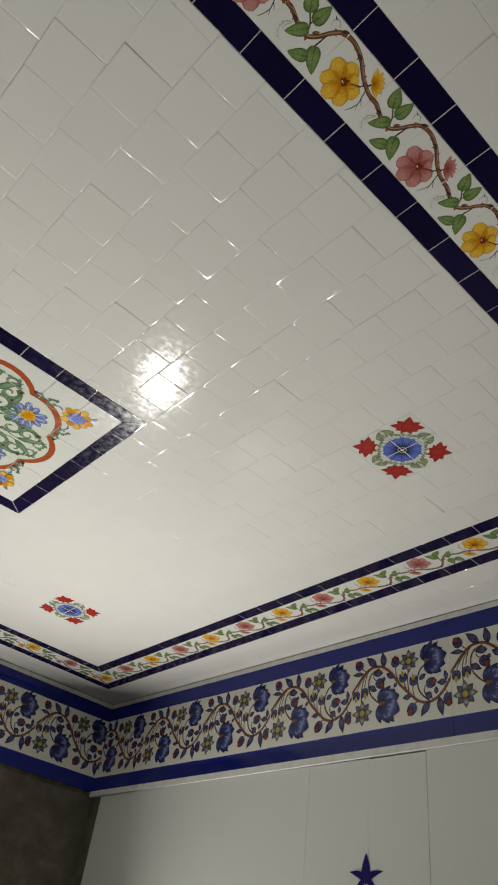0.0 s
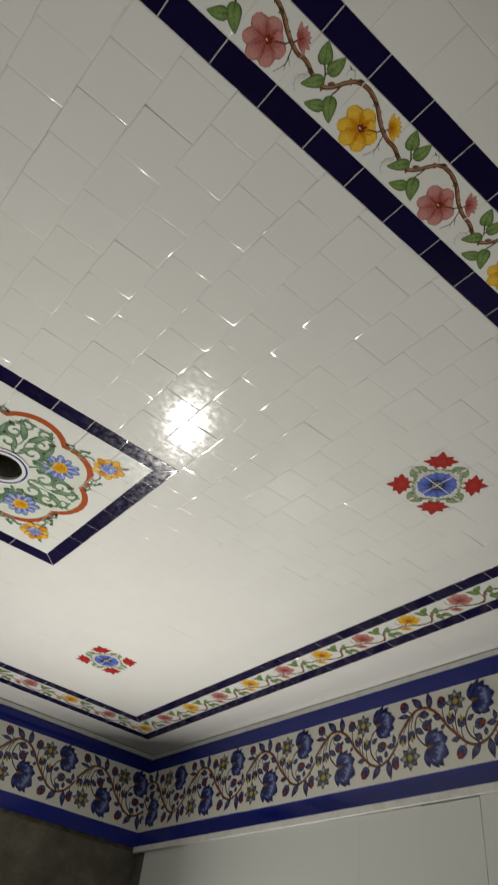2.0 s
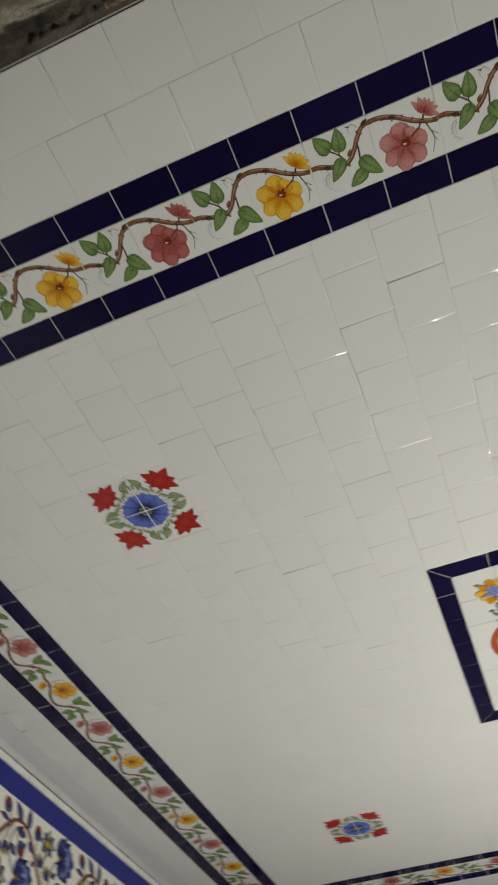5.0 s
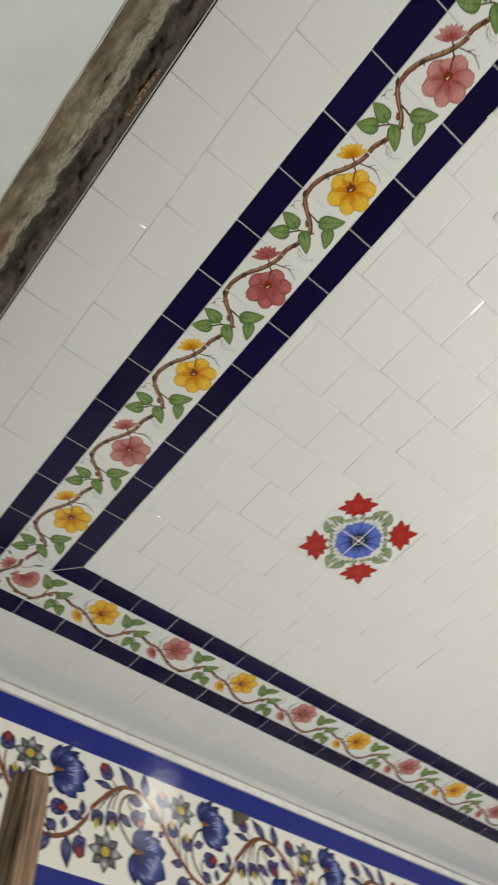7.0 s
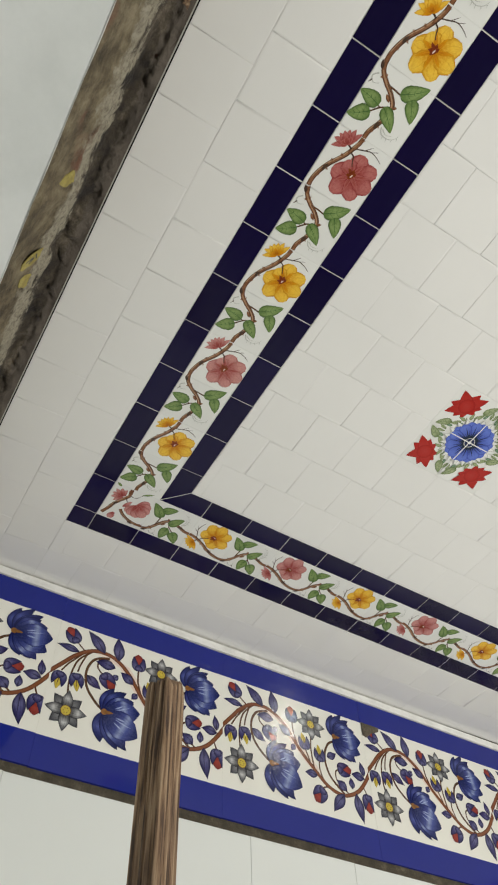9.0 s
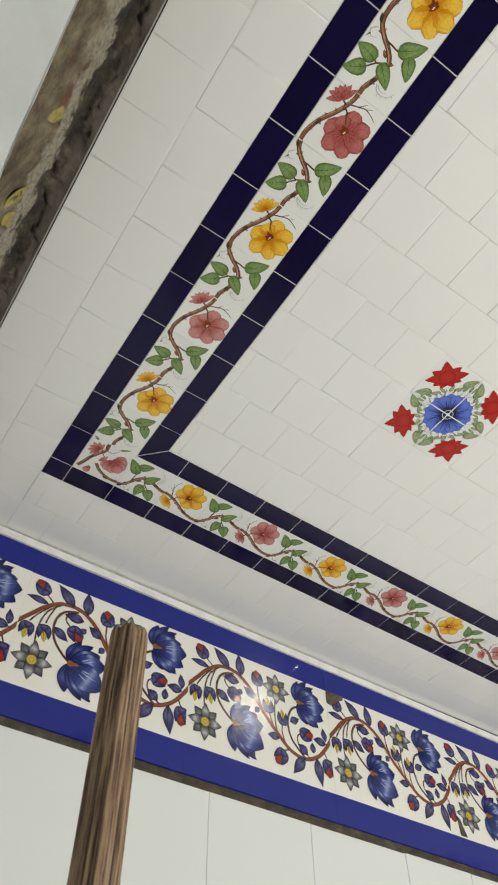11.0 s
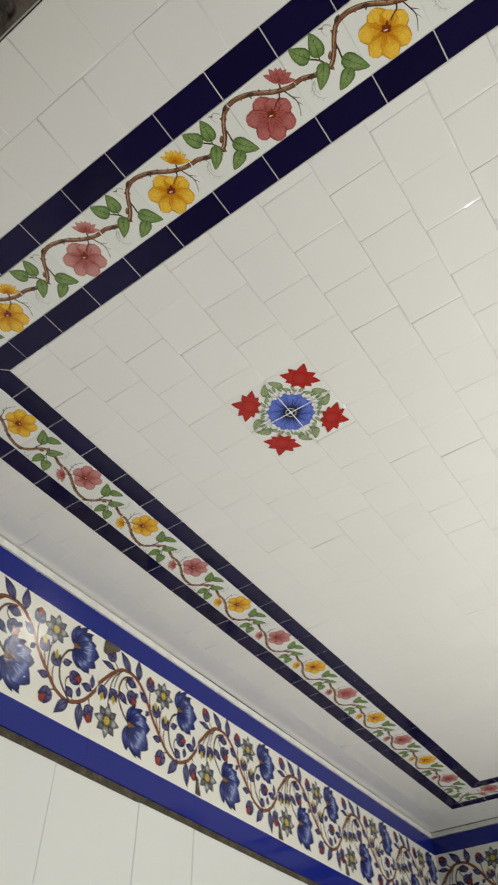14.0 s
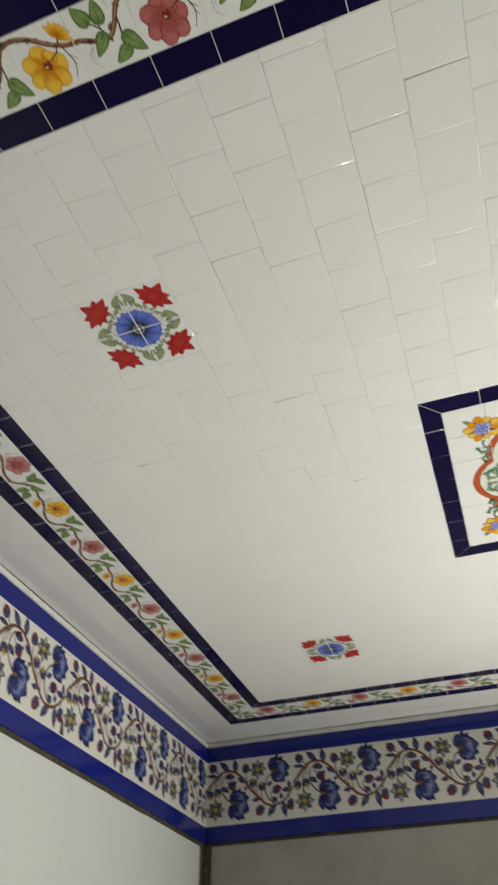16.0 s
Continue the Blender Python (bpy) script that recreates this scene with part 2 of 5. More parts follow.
SILVER = paint("petal_silver", [(0.0, (0.025, 0.025, 0.03)), (0.34, (0.10, 0.10, 0.105)), (0.58, (0.50, 0.50, 0.50)), (0.76, (0.16, 0.16, 0.17)), (1.0, (0.025, 0.025, 0.035))], (0.015, 0.015, 0.022), 0.44, grain=0.1, streak=0.55)
BLUSH = paint("blush_wash", [(0.0, (0.74, 0.60, 0.52)), (1.0, (0.76, 0.64, 0.56))])
SATIN = paint("petal_satin", [(0.0, (0.12, 0.16, 0.38)), (0.5, (0.34, 0.40, 0.60)), (1.0, (0.10, 0.14, 0.36))])
GOLDEN = paint("calyx_orange", [(0.0, (0.20, 0.085, 0.025)), (1.0, (0.24, 0.11, 0.03))], (0.12, 0.05, 0.02), 0.6)
INKLINE = paint("outline_ink", [(0.0, (0.012, 0.011, 0.03)), (1.0, (0.02, 0.018, 0.045))])
ORANGE = paint("ring_orange_red", [(0.0, (0.40, 0.085, 0.025)), (1.0, (0.42, 0.09, 0.028))], (0.27, 0.05, 0.018), 0.75, grain=0.35)
GOLD = paint("flower_gold", [(0.0, (0.62, 0.23, 0.01)), (0.6, (0.76, 0.38, 0.015)), (1.0, (0.74, 0.46, 0.06))], (0.42, 0.17, 0.01), 0.75)
RINGBLUE = paint("ring_blue", [(0.0, (0.035, 0.045, 0.24)), (1.0, (0.04, 0.05, 0.26))])
MINT = paint("mint_wash", [(0.0, (0.75, 0.755, 0.69)), (0.35, (0.68, 0.72, 0.615)), (1.0, (0.64, 0.695, 0.58))])
INK = paint("navy_enamel", [(0.0, (0.015, 0.012, 0.12)), (1.0, (0.02, 0.016, 0.14))], (0.05, 0.035, 0.04), 0.85)
CORE = paint("dark_core", [(0.0, (0.012, 0.02, 0.03)), (1.0, (0.03, 0.04, 0.10))])


def layered_masonry():
    """Raw masonry in layers from south to north: brown brick, a pale lumpy mortar crest, a dark band with a recess's
    shade put into its colour, a smooth grey bed.
    """
    m, nt, b = nodes_of("layered_masonry")
    tc, sep, at = nt.nodes.new("ShaderNodeTexCoord"), nt.nodes.new("ShaderNodeSeparateXYZ"), nt.nodes.new("ShaderNodeMapRange")
    nt.links.new(tc.outputs["Object"], sep.inputs[0])
    wander = nt.nodes.new("ShaderNodeMath")
    wander.operation, wander.inputs[1].default_value = "MULTIPLY_ADD", 0.050
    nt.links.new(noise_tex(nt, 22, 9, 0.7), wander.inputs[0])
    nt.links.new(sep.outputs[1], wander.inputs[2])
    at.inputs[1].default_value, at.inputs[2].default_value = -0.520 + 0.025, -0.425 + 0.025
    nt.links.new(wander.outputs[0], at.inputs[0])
    brown, grit = noise_tex(nt, 17, 8, 0.7), noise_tex(nt, 120, 7, 0.7)
    brick = ramp(nt, brown, [(0.34, (0.035, 0.026, 0.014)), (0.5, (0.135, 0.105, 0.060)), (0.64, (0.24, 0.20, 0.125))])
    brick = mix(nt, ramp(nt, noise_tex(nt, 6.5, 4, 0.6), [(0.58, 0.0), (0.66, 0.75)]), brick, (0.15, 0.062, 0.036))
    crest = ramp(nt, grit, [(0.3, (0.12, 0.10, 0.07)), (0.5, (0.27, 0.24, 0.175)), (0.7, (0.43, 0.40, 0.31))])
    # near-black brown paints in the shade of a recess that the mesh lacks
    recess_shade = ramp(nt, brown, [(0.40, (0.014, 0.010, 0.007)), (0.56, (0.055, 0.042, 0.027)), (0.70, (0.17, 0.14, 0.10))])
    bed = ramp(nt, noise_tex(nt, 9, 5, 0.6), [(0.35, (0.055, 0.044, 0.034)), (0.65, (0.135, 0.112, 0.088))])
    base = mix(nt, ramp(nt, at.outputs[0], [(0.37, 0.0), (0.43, 1.0)]), brick, crest)
    base = mix(nt, ramp(nt, at.outputs[0], [(0.53, 0.0), (0.57, 1.0)]), base, recess_shade)
    base = mix(nt, ramp(nt, at.outputs[0], [(0.74, 0.0), (0.80, 1.0)]), base, bed)
    base = mix(nt, ramp(nt, grit, [(0.55, 0.0), (0.75, 0.5)]), base, (0.045, 0.036, 0.024))
    nt.links.new(base, b.inputs["Base Color"])
    b.inputs["Roughness"].default_value = 0.93
    bump(nt, b, mix(nt, 0.55, brown, grit), 1.0, 0.012)
    return m


# ---- helpers for meshes ----
def part(name, bm, materials, parent=None, label="", smooth=False):
    """Links a bmesh or mesh as ONE object, under a thing or a part."""
    if isinstance(bm, bmesh.types.BMesh):
        me = bpy.data.meshes.new(name)
        bm.to_mesh(me)
        bm.free()
    else:
        me = bm
    if not me.materials:
        for m in materials if isinstance(materials, (list, tuple)) else [materials]:
            me.materials.append(m)
    if smooth:
        me.shade_smooth()
    ob = new(name, me)
    if parent:
        ob.parent = parent
    return tagged(ob, label)


def block(bm, x0, x1, y0, y1, z0, z1, mat=0):
    v = [bm.verts.new((x, y, z)) for z in (z0, z1) for y in (y0, y1) for x in (x0, x1)]
    for q in ((0, 2, 3, 1), (4, 5, 7, 6), (0, 1, 5, 4), (2, 6, 7, 3), (0, 4, 6, 2), (1, 3, 7, 5)):
        bm.faces.new([v[i] for i in q]).material_index = mat
    return v


class Tiles:
    """Many small slabs with softened rims, lying with their faces towards -z, by the tile plan."""

    def __init__(self):
        self.v, self.f, self.m, self.rng = [], [], [], random.Random(7)

    def add(self, corners, z, mat, gap=0.0002, pillow=0.36, thick=0.007, tilt=0.0012, lift=0.0003):
        c = [laid(p[0] / A, p[1] / A) for p in corners]
        n, mid = len(c), sum(c, Vector((0, 0))) / len(c)
        tx, ty, dz = self.rng.gauss(0, tilt), self.rng.gauss(0, tilt), max(-2 * lift, min(0.7 * lift, self.rng.gauss(0, lift)))
        roll = pillow * min(1.0, min((c[k] - c[k - 1]).length for k in range(n)) / 0.045)

        side = [self.rng.choice((0.3, 0.4, 0.6, 0.8, 1.1)) for _ in c]

        def inset(d):
            out = []
            for i in range(n):
                a, b, e = c[i - 1], c[i], c[(i + 1) % n]
                n1, n2 = (b - a).normalized(), (e - b).normalized()
                p1, p2 = Vector((-n1.y, n1.x)), Vector((-n2.y, n2.x))
                d1, d2 = gap + d * side[i - 1], gap + d * side[i]
                det = p1.x * p2.y - p1.y * p2.x
                if abs(det) > 0.2:
                    out.append(b + Vector(((d1 * p2.y - d2 * p1.y) / det, (p1.x * d2 - p2.x * d1) / det)))
                else:
                    k = p1 + p2
                    out.append(b + k * (min(d1, d2) / max(0.3, k.dot(p1))))
            return out

        base = len(self.v)
        edge = ((0, thick), (0, 0.0019 * roll), (0.0006, 0.0012), (0.0022, 0.00056), (0.0052, 0.00017), (0.0100, 0.0), (0.0125, 0.0))
        for d, up in edge:
            for p in inset(d * roll):
                q = p - mid
                self.v.append((p.x, p.y, z + dz + (up if up == thick else up * roll) + tx * q.x + ty * q.y))
        for k in range(len(edge) - 1):
            for i in range(n):
                j = (i + 1) % n
                self.f.append((base + k * n + i, base + (k + 1) * n + i, base + (k + 1) * n + j, base + k * n + j))
                self.m.append(mat)
        self.f.append(tuple(base + (len(edge) - 1) * n + i for i in reversed(range(n))))
        self.m.append(mat)

    def rect(self, x0, x1, y0, y1, z, mat, **k):
        self.add([(x0, y0), (x1, y0), (x1, y1), (x0, y1)], z, mat, **k)

    def mesh(self, name, materials):
        me = bpy.data.meshes.new(name)
        me.from_pydata(self.v, [], self.f)
        for m in materials:
            me.materials.append(m)
        me.polygons.foreach_set("material_index", self.m)
        me.shade_smooth()
        me.update()
        return me


ROUND = lambda t: (0.34 + 0.66 * math.sin(math.pi / 2 * t / 0.62)) if t < 0.62 else math.sqrt(max(0.0, 1 - ((t - 0.62) / 0.38) ** 2))
POINT = lambda t: math.sin(math.pi * min(1.0, t) ** 0.72) ** 0.9 if 0 < t < 1 else 0.0
SPEAR = lambda t: math.sin(math.pi * min(1.0, t) ** 0.55) ** 0.85 if 0 < t < 1 else 0.0
BUD = lambda t: math.sin(math.pi * min(1.0, t) ** 0.9) ** 0.6 if 0 < t < 1 else 0.0
WEDGE = lambda t: (0.25 + 0.75 * t / 0.72) if t < 0.72 else (1 - ((t - 0.72) / 0.28) ** 1.6) ** 0.75
LENS = lambda t: math.sin(math.pi * min(1.0, t) ** 0.88) ** 0.85 if 0 < t < 1 else 0.0
ALMOND = lambda t: math.sin(math.pi * min(1.0, t) ** 0.82) ** 1.15 if 0 < t < 1 else 0.0
LAYER = 0.000004


class Paint:
    """Brush strokes on a glazed tile, in the tile's plane, each a hair above the one before."""

    def __init__(self):
        self.v, self.f, self.m, self.uv, self.mats, self.n = [], [], [], [], [], 1

    def mat(self, m):
        if m not in self.mats:
            self.mats.append(m)
        return self.mats.index(m)

    def grid(self, rows, m):
        """rows of (left, middle, right) points along a stroke"""
        z, base, k = self.n * LAYER, len(self.v), self.mat(m)
        self.n += 1
        last = len(rows) - 1
        for row in rows:
            self.v += [(p[0], p[1], z) for p in row]
        for i in range(last):
            for j in range(2):
                a = base + 3 * i + j
                quad, uv = (a + 1, a, a + 3, a + 4), ((i / last, (j + 1) / 2), (i / last, j / 2), ((i + 1) / last, j / 2), ((i + 1) / last, (j + 1) / 2))
                self.f.append(quad)
                self.m.append(k)
                self.uv.append(uv)

    def petal(self, base, angle, length, width, m, shape=POINT, bend=0.0, n=9, start=0.0, ruffle=0.0, beats=3.0):
        d, s = Vector((math.cos(angle), math.sin(angle))), Vector((-math.sin(angle), math.cos(angle)))
        rows = []
        for i in range(n + 1):
            t = i / n
            c = Vector(base) + d * length * t + s * bend * length * t * t
            w = width / 2 * shape(max(1e-4, start + (1 - start) * t))
            q = (d + s * 2 * bend * t).normalized()
            side = Vector((-q.y, q.x)) * w
            saw = 1 - ruffle * ((beats * t) % 1.0)
            rows.append((c - side * saw, c, c + side * saw))
        self.grid(rows, m)

    def line(self, pts, w, m, taper=(1, 1), n=6, closed=False):
        p = [Vector(q) for q in pts]
        out = []
        segs = len(p) if closed else len(p) - 1
        for i in range(segs):
            if closed:
                a, b, c, e = p[i - 1], p[i], p[(i + 1) % len(p)], p[(i + 2) % len(p)]
            else:
                a, b, c, e = p[max(0, i - 1)], p[i], p[i + 1], p[min(len(p) - 1, i + 2)]
            for k in range(n):
                t = k / n
                out.append(0.5 * ((2 * b) + (c - a) * t + (2 * a - 5 * b + 4 * c - e) * t * t + (3 * b - a - 3 * c + e) * t ** 3))
        out.append(p[0] if closed else p[-1])
        rows = []
        for i, c in enumerate(out):
            if closed:
                q = (out[(i + 1) % (len(out) - 1)] - out[(i - 1) % (len(out) - 1)]).normalized()
            else:
                q = (out[min(len(out) - 1, i + 1)] - out[max(0, i - 1)]).normalized()
            t = i / (len(out) - 1)
            side = Vector((-q.y, q.x)) * w / 2 * (taper[0] + (taper[1] - taper[0]) * t)
            rows.append((c - side, c, c + side))
        self.grid(rows, m)

    def disc(self, c, r, m, n=20, ry=None, hole=0.0):
        z, base, k, ry = self.n * LAYER, len(self.v), self.mat(m), ry or r
        self.n += 1
        for i in range(n):
            a = 2 * math.pi * i / n
            self.v += [(c[0] + r * hole * math.cos(a), c[1] + ry * hole * math.sin(a), z), (c[0] + r * math.cos(a), c[1] + ry * math.sin(a), z)]
        for i in range(n):
            j = (i + 1) % n
            self.f.append((base + 2 * i, base + 2 * i + 1, base + 2 * j + 1, base + 2 * j))
            self.m.append(k)
            self.uv.append(((0, 0.5), (1, 0.5), (1, 0.5), (0, 0.5)))

    def area(self, pts, m):
        z, base, k = self.n * LAYER, len(self.v), self.mat(m)
        self.n += 1
        self.v += [(p[0], p[1], z) for p in pts]
        self.f.append(tuple(range(base, base + len(pts))))
        self.m.append(k)
        self.uv.append(tuple((0.5, 0.5) for _ in pts))

    def merge(self, other, m):
        base = len(self.v)
        self.v += [tuple(m @ Vector(p)) for p in other.v]
        self.f += [tuple(base + i for i in f) for f in other.f]
        index = [self.mat(q) for q in other.mats]
        self.m += [index[i] for i in other.m]
        self.uv += other.uv

    def mesh(self, name):
        me = bpy.data.meshes.new(name)
        me.from_pydata(self.v, [], self.f)
        for m in self.mats:
            me.materials.append(m)
        me.polygons.foreach_set("material_index", self.m)
        layer = me.uv_layers.new(name="stroke")
        layer.data.foreach_set("uv", [c for uv in self.uv for p in uv for c in p])
        me.update()
        return me


# ---- ceiling ----
P_SW, P_NW, P_NE, P_SE = (plan(q) * A for q in (SW, NW, NE, SE))


def w_at(y):
    return P_SW.x + (P_NW.x - P_SW.x) * (y - P_SW.y) / (P_NW.y - P_SW.y)


def e_at(y):
    return P_SE.x + (P_NE.x - P_SE.x) * (y - P_SE.y) / (P_NE.y - P_SE.y)


def n_at(x):
    return P_NW.y + (P_NE.y - P_NW.y) * (x - P_NW.x) / (P_NE.x - P_NW.x)


def on_plan(u, v, turn=0.0, z=ZC - 0.00012):
    """Pose, with the plan's skew, of something drawn in tile units on the ceiling and seen from below; its own y points to the border's outer side."""
    a = radians(turn)
    o = laid(u, v)
    ex, ey = laid(u + math.cos(a), v + math.sin(a)) - o, laid(u + math.sin(a), v - math.cos(a)) - o
    return Matrix(((ex.x, ey.x, 0, o.x), (ex.y, ey.y, 0, o.y), (0, 0, -1, z), (0, 0, 0, 1)))


ROSETTES = [(4, 4.17), (21, 3.95), (4.03, 20.1), (21, 20.08)]
MED = (12.59, 11.92)   # middle of the medallion, in tiles
HOLE = 0.565

field = Tiles()
# white tiles inside the border: columns that run north, every other one moved by half a tile
def column(i):
    return (i + 0.09 * max(0.0, min(1.0, (i - 6) / 3, (19 - i) / 3))) * A


for i in range(NX):
    y = -0.8 if i % 2 == 0 else -0.3
    holes = [(cy - 1, cy + 1) for cx, cy in ROSETTES if cx - 1.1 <= i < cx + 0.9]
    if 9 <= i < 16:
        holes.append((MED[1] - 3.5, MED[1] + 3.5))
    while y < NY:
        spans = [(max(0, y), min(NY, y + 1))]
        for lo, hi in holes:
            spans = [s for a, b in spans for s in ((a, min(b, lo)), (max(a, hi), b)) if s[1] - s[0] > 0.06]
        for a, b in spans:
            if b - a > 0.06:
                field.rect(column(i), column(i + 1), a * A, b * A, ZC, 0, gap=0.00022 if a < 9 else 0.00008, pillow=0.46 - 0.036 * max(0, min(9, a - 5)))
        y += 1
# white tiles between the border and the walls, two rows on each side
GAP = 0.006
for row in range(2):
    lo, hi = -2 - row, -3 - row
    for k in range(-5, 31):
        x0, x1 = (k + 0.5 * row) * A, (k + 1 + 0.5 * row) * A
        y0, y1 = hi * A if row == 0 else SOUTH, lo * A
        x0c, x1c = max(x0, w_at(-0.3) + GAP), min(x1, e_at(-0.3) - GAP)
        if x1c - x0c > 0.01:
            field.rect(x0c, x1c, y0, y1, ZC, 0)
        yn = (NY + 2 + row) * A
        x0c, x1c = max(x0, w_at(yn) + GAP), min(x1, e_at(yn) - GAP)
        if x1c - x0c > 0.01:
            t0, t1 = (yn + A, yn + A) if row == 0 else (n_at(x0c) - GAP, n_at(x1c) - GAP)
            field.add([(x0c, yn), (x1c, yn), (x1c, t1), (x0c, t0)], ZC, 0)
    for k in range(-3, NY + 2):
        y0, y1 = (k + 0.3 + 0.5 * row) * A, (k + 1.3 + 0.5 * row) * A
        y0, y1 = max(y0, -2 * A), min(y1, (NY + 2) * A)
        if y1 - y0 < 0.01:
            continue
        xa = -(2 + row) * A
        if row == 0:
            field.rect(xa - A, xa, y0, y1, ZC, 0)
            field.rect((NX + 2) * A, (NX + 3) * A, y0, y1, ZC, 0)
        else:
            field.add([(w_at(y0) + GAP, y0), (xa, y0), (xa, y1), (w_at(y1) + GAP, y1)], ZC, 0)
            field.add([((NX + 3) * A, y0), (e_at(y0) - GAP, y0), (e_at(y1) - GAP, y1), ((NX + 3) * A, y1)], ZC, 0)


def ring_tiles(tiles, x0, x1, y0, y1, width, mitre, mat):
    """A ring of half-width tiles outside the box x0..x1, y0..y1, with joints at the half tiles."""
    kx = [x0] + [x for x in np.arange(math.floor(x0) - 0.5, x1, 1.0) if x > x0 + 0.2 and x < x1 - 0.2] + [x1]
    ky = [y0] + [y for y in np.arange(math.floor(y0) - 0.5, y1, 1.0) if y > y0 + 0.2 and y < y1 - 0.2] + [y1]
    w = width
    g = dict(gap=0.0010, pillow=0.3)
    for i, (a, b) in enumerate(zip(kx, kx[1:])):
        la, lb = (a - w * (i == 0), b + w * (i == len(kx) - 2)) if mitre else (a, b)
        tiles.add([(la * A, (y0 - w) * A), (lb * A, (y0 - w) * A), (b * A, y0 * A), (a * A, y0 * A)], ZC, mat, **g)
        tiles.add([(a * A, y1 * A), (b * A, y1 * A), (lb * A, (y1 + w) * A), (la * A, (y1 + w) * A)], ZC, mat, **g)
    for i, (a, b) in enumerate(zip(ky, ky[1:])):
        la, lb = (a - w * (i == 0), b + w * (i == len(ky) - 2)) if mitre else (a, b)
        tiles.add([((x0 - w) * A, la * A), (x0 * A, a * A), (x0 * A, b * A), ((x0 - w) * A, lb * A)], ZC, mat, **g)
        tiles.add([(x1 * A, a * A), ((x1 + w) * A, la * A), ((x1 + w) * A, lb * A), (x1 * A, b * A)], ZC, mat, **g)
    if not mitre:
        for x in (x0 - w, x1):
            for y in (y0 - w, y1):
                tiles.rect(x * A, (x + w) * A, y * A, (y + w) * A, ZC, mat, **g)


ring_tiles(field, 0, NX, 0, NY, 0.5, True, 1)
ring_tiles(field, -1.5, NX + 1.5, -1.5, NY + 1.5, 0.5, False, 1)
ring_tiles(field, MED[0] - 3, MED[0] + 3, MED[1] - 3, MED[1] + 3, 0.5, True, 1)
# white tiles that carry the flowers
for k in range(-2, NX + 1):
    for y in (-1.5, NY + 0.5):
        field.rect((k + 0.5) * A, (k + 1.5) * A, y * A, (y + 1) * A, ZC, 2, pillow=0.2, tilt=0.0004, lift=0.0)
for k in range(-1, NY):
    for x in (-1.5, NX + 0.5):
        field.rect(x * A, (x + 1) * A, (k + 0.5) * A, (k + 1.5) * A, ZC, 2, pillow=0.3, tilt=0.0004, lift=0.0)
for cx, cy in ROSETTES:
    for dx in (-1, 0):
        for dy in (-1, 0):
            field.rect((cx + dx) * A, (cx + dx + 1) * A, (cy + dy) * A, (cy + dy + 1) * A, ZC, 2, pillow=0.3, tilt=0.0004, lift=0.0)
for i in range(6):
    for j in range(6):
        x, y = MED[0] - 3 + i, MED[1] - 3 + j
        if i in (2, 3) and j in (2, 3):
            sx, sy = (1 if i == 3 else -1), (1 if j == 3 else -1)
            arc = [(MED[0] + sx * HOLE * math.cos(q), MED[1] + sy * HOLE * math.sin(q)) for q in np.linspace(0, math.pi / 2, 7)]
            ring = [(p[0] * A, p[1] * A) for p in [(MED[0] + sx, MED[1]), (MED[0] + sx, MED[1] + sy), (MED[0], MED[1] + sy)] + arc[::-1]]
            if sx * sy < 0:
                ring.reverse()
            field.add(ring, ZC, 2, gap=0.0003, pillow=0.04, tilt=0, lift=0)
        else:
            field.rect(x * A, (x + 1) * A, y * A, (y + 1) * A, ZC, 2, gap=0.0003, pillow=0.1, tilt=0, lift=0)

bm = bmesh.new()
me = field.mesh("ceiling", [WHITE, NAVY, DECOR, GROUT, CEMENT])
bm.from_mesh(me)
for n, (z0, z1, m, e) in enumerate(((ZC + 0.0008, ZC + 0.006, 3, 0.014), (ZC + 0.010, ZC + 0.13, 4, 0.0))):
    x0, x1, y0, y1 = NW.x + 0.02 + e, NE.x - 0.02 - e, SOUTH + 0.004, NW.y - 0.012 - e
    h, (cx, cy) = 0.0605, laid(*MED)
    if n == 1:
        x0, x1, y1 = x0 - 0.2, x1 + 0.2, y1 + 0.2
    for q in ((x0, cx - h, y0, y1), (cx + h, x1, y0, y1), (cx - h, cx + h, y0, cy - h), (cx - h, cx + h, cy + h, y1)):
        block(bm, *q, z0, z1, m)
bm.to_mesh(me)
bm.free()
ceiling = new("ceiling", me)
tagged(ceiling, "glossy white ceramic tiled ceiling framed by navy and flower tiles", "ceiling", kind="structure")


# ---- the painted flower border ----
def leaf(p, base, tip, width, m=LEAF, bend=0.12):
    d = Vector(tip) - Vector(base)
    p.petal(base, math.atan2(d.y, d.x), d.length, width, m, POINT, bend)


OVAL = lambda t: math.sin(math.pi * min(1.0, t) ** 0.62) ** 0.75 if 0 < t < 1 else 0.0


def veined(p, base, tip, width, m=LEAF, vein=None, bend=0.1):
    """A toothed leaf with a dark midrib and side veins."""
    b, d = Vector(base), Vector(tip) - Vector(base)
    p.petal(base, math.atan2(d.y, d.x), d.length, width, m, OVAL, bend, 21, 0.0, 0.07, 6)
    s = Vector((-d.y, d.x))
    mid = lambda t: b + d * t + s * bend * t * t
    p.line([mid(0.02), mid(0.35), mid(0.65), mid(0.93)], width * 0.042, vein or VEIN, (1.3, 0.4), 4)
    for t in (0.25, 0.45, 0.65):
        for hand in (-1, 1):
            p.line([mid(t), mid(t + 0.13) + s.normalized() * hand * width * 0.33 * (1.1 - t * 0.5)], width * 0.024, vein or VEIN, (1, 0.3), 2)


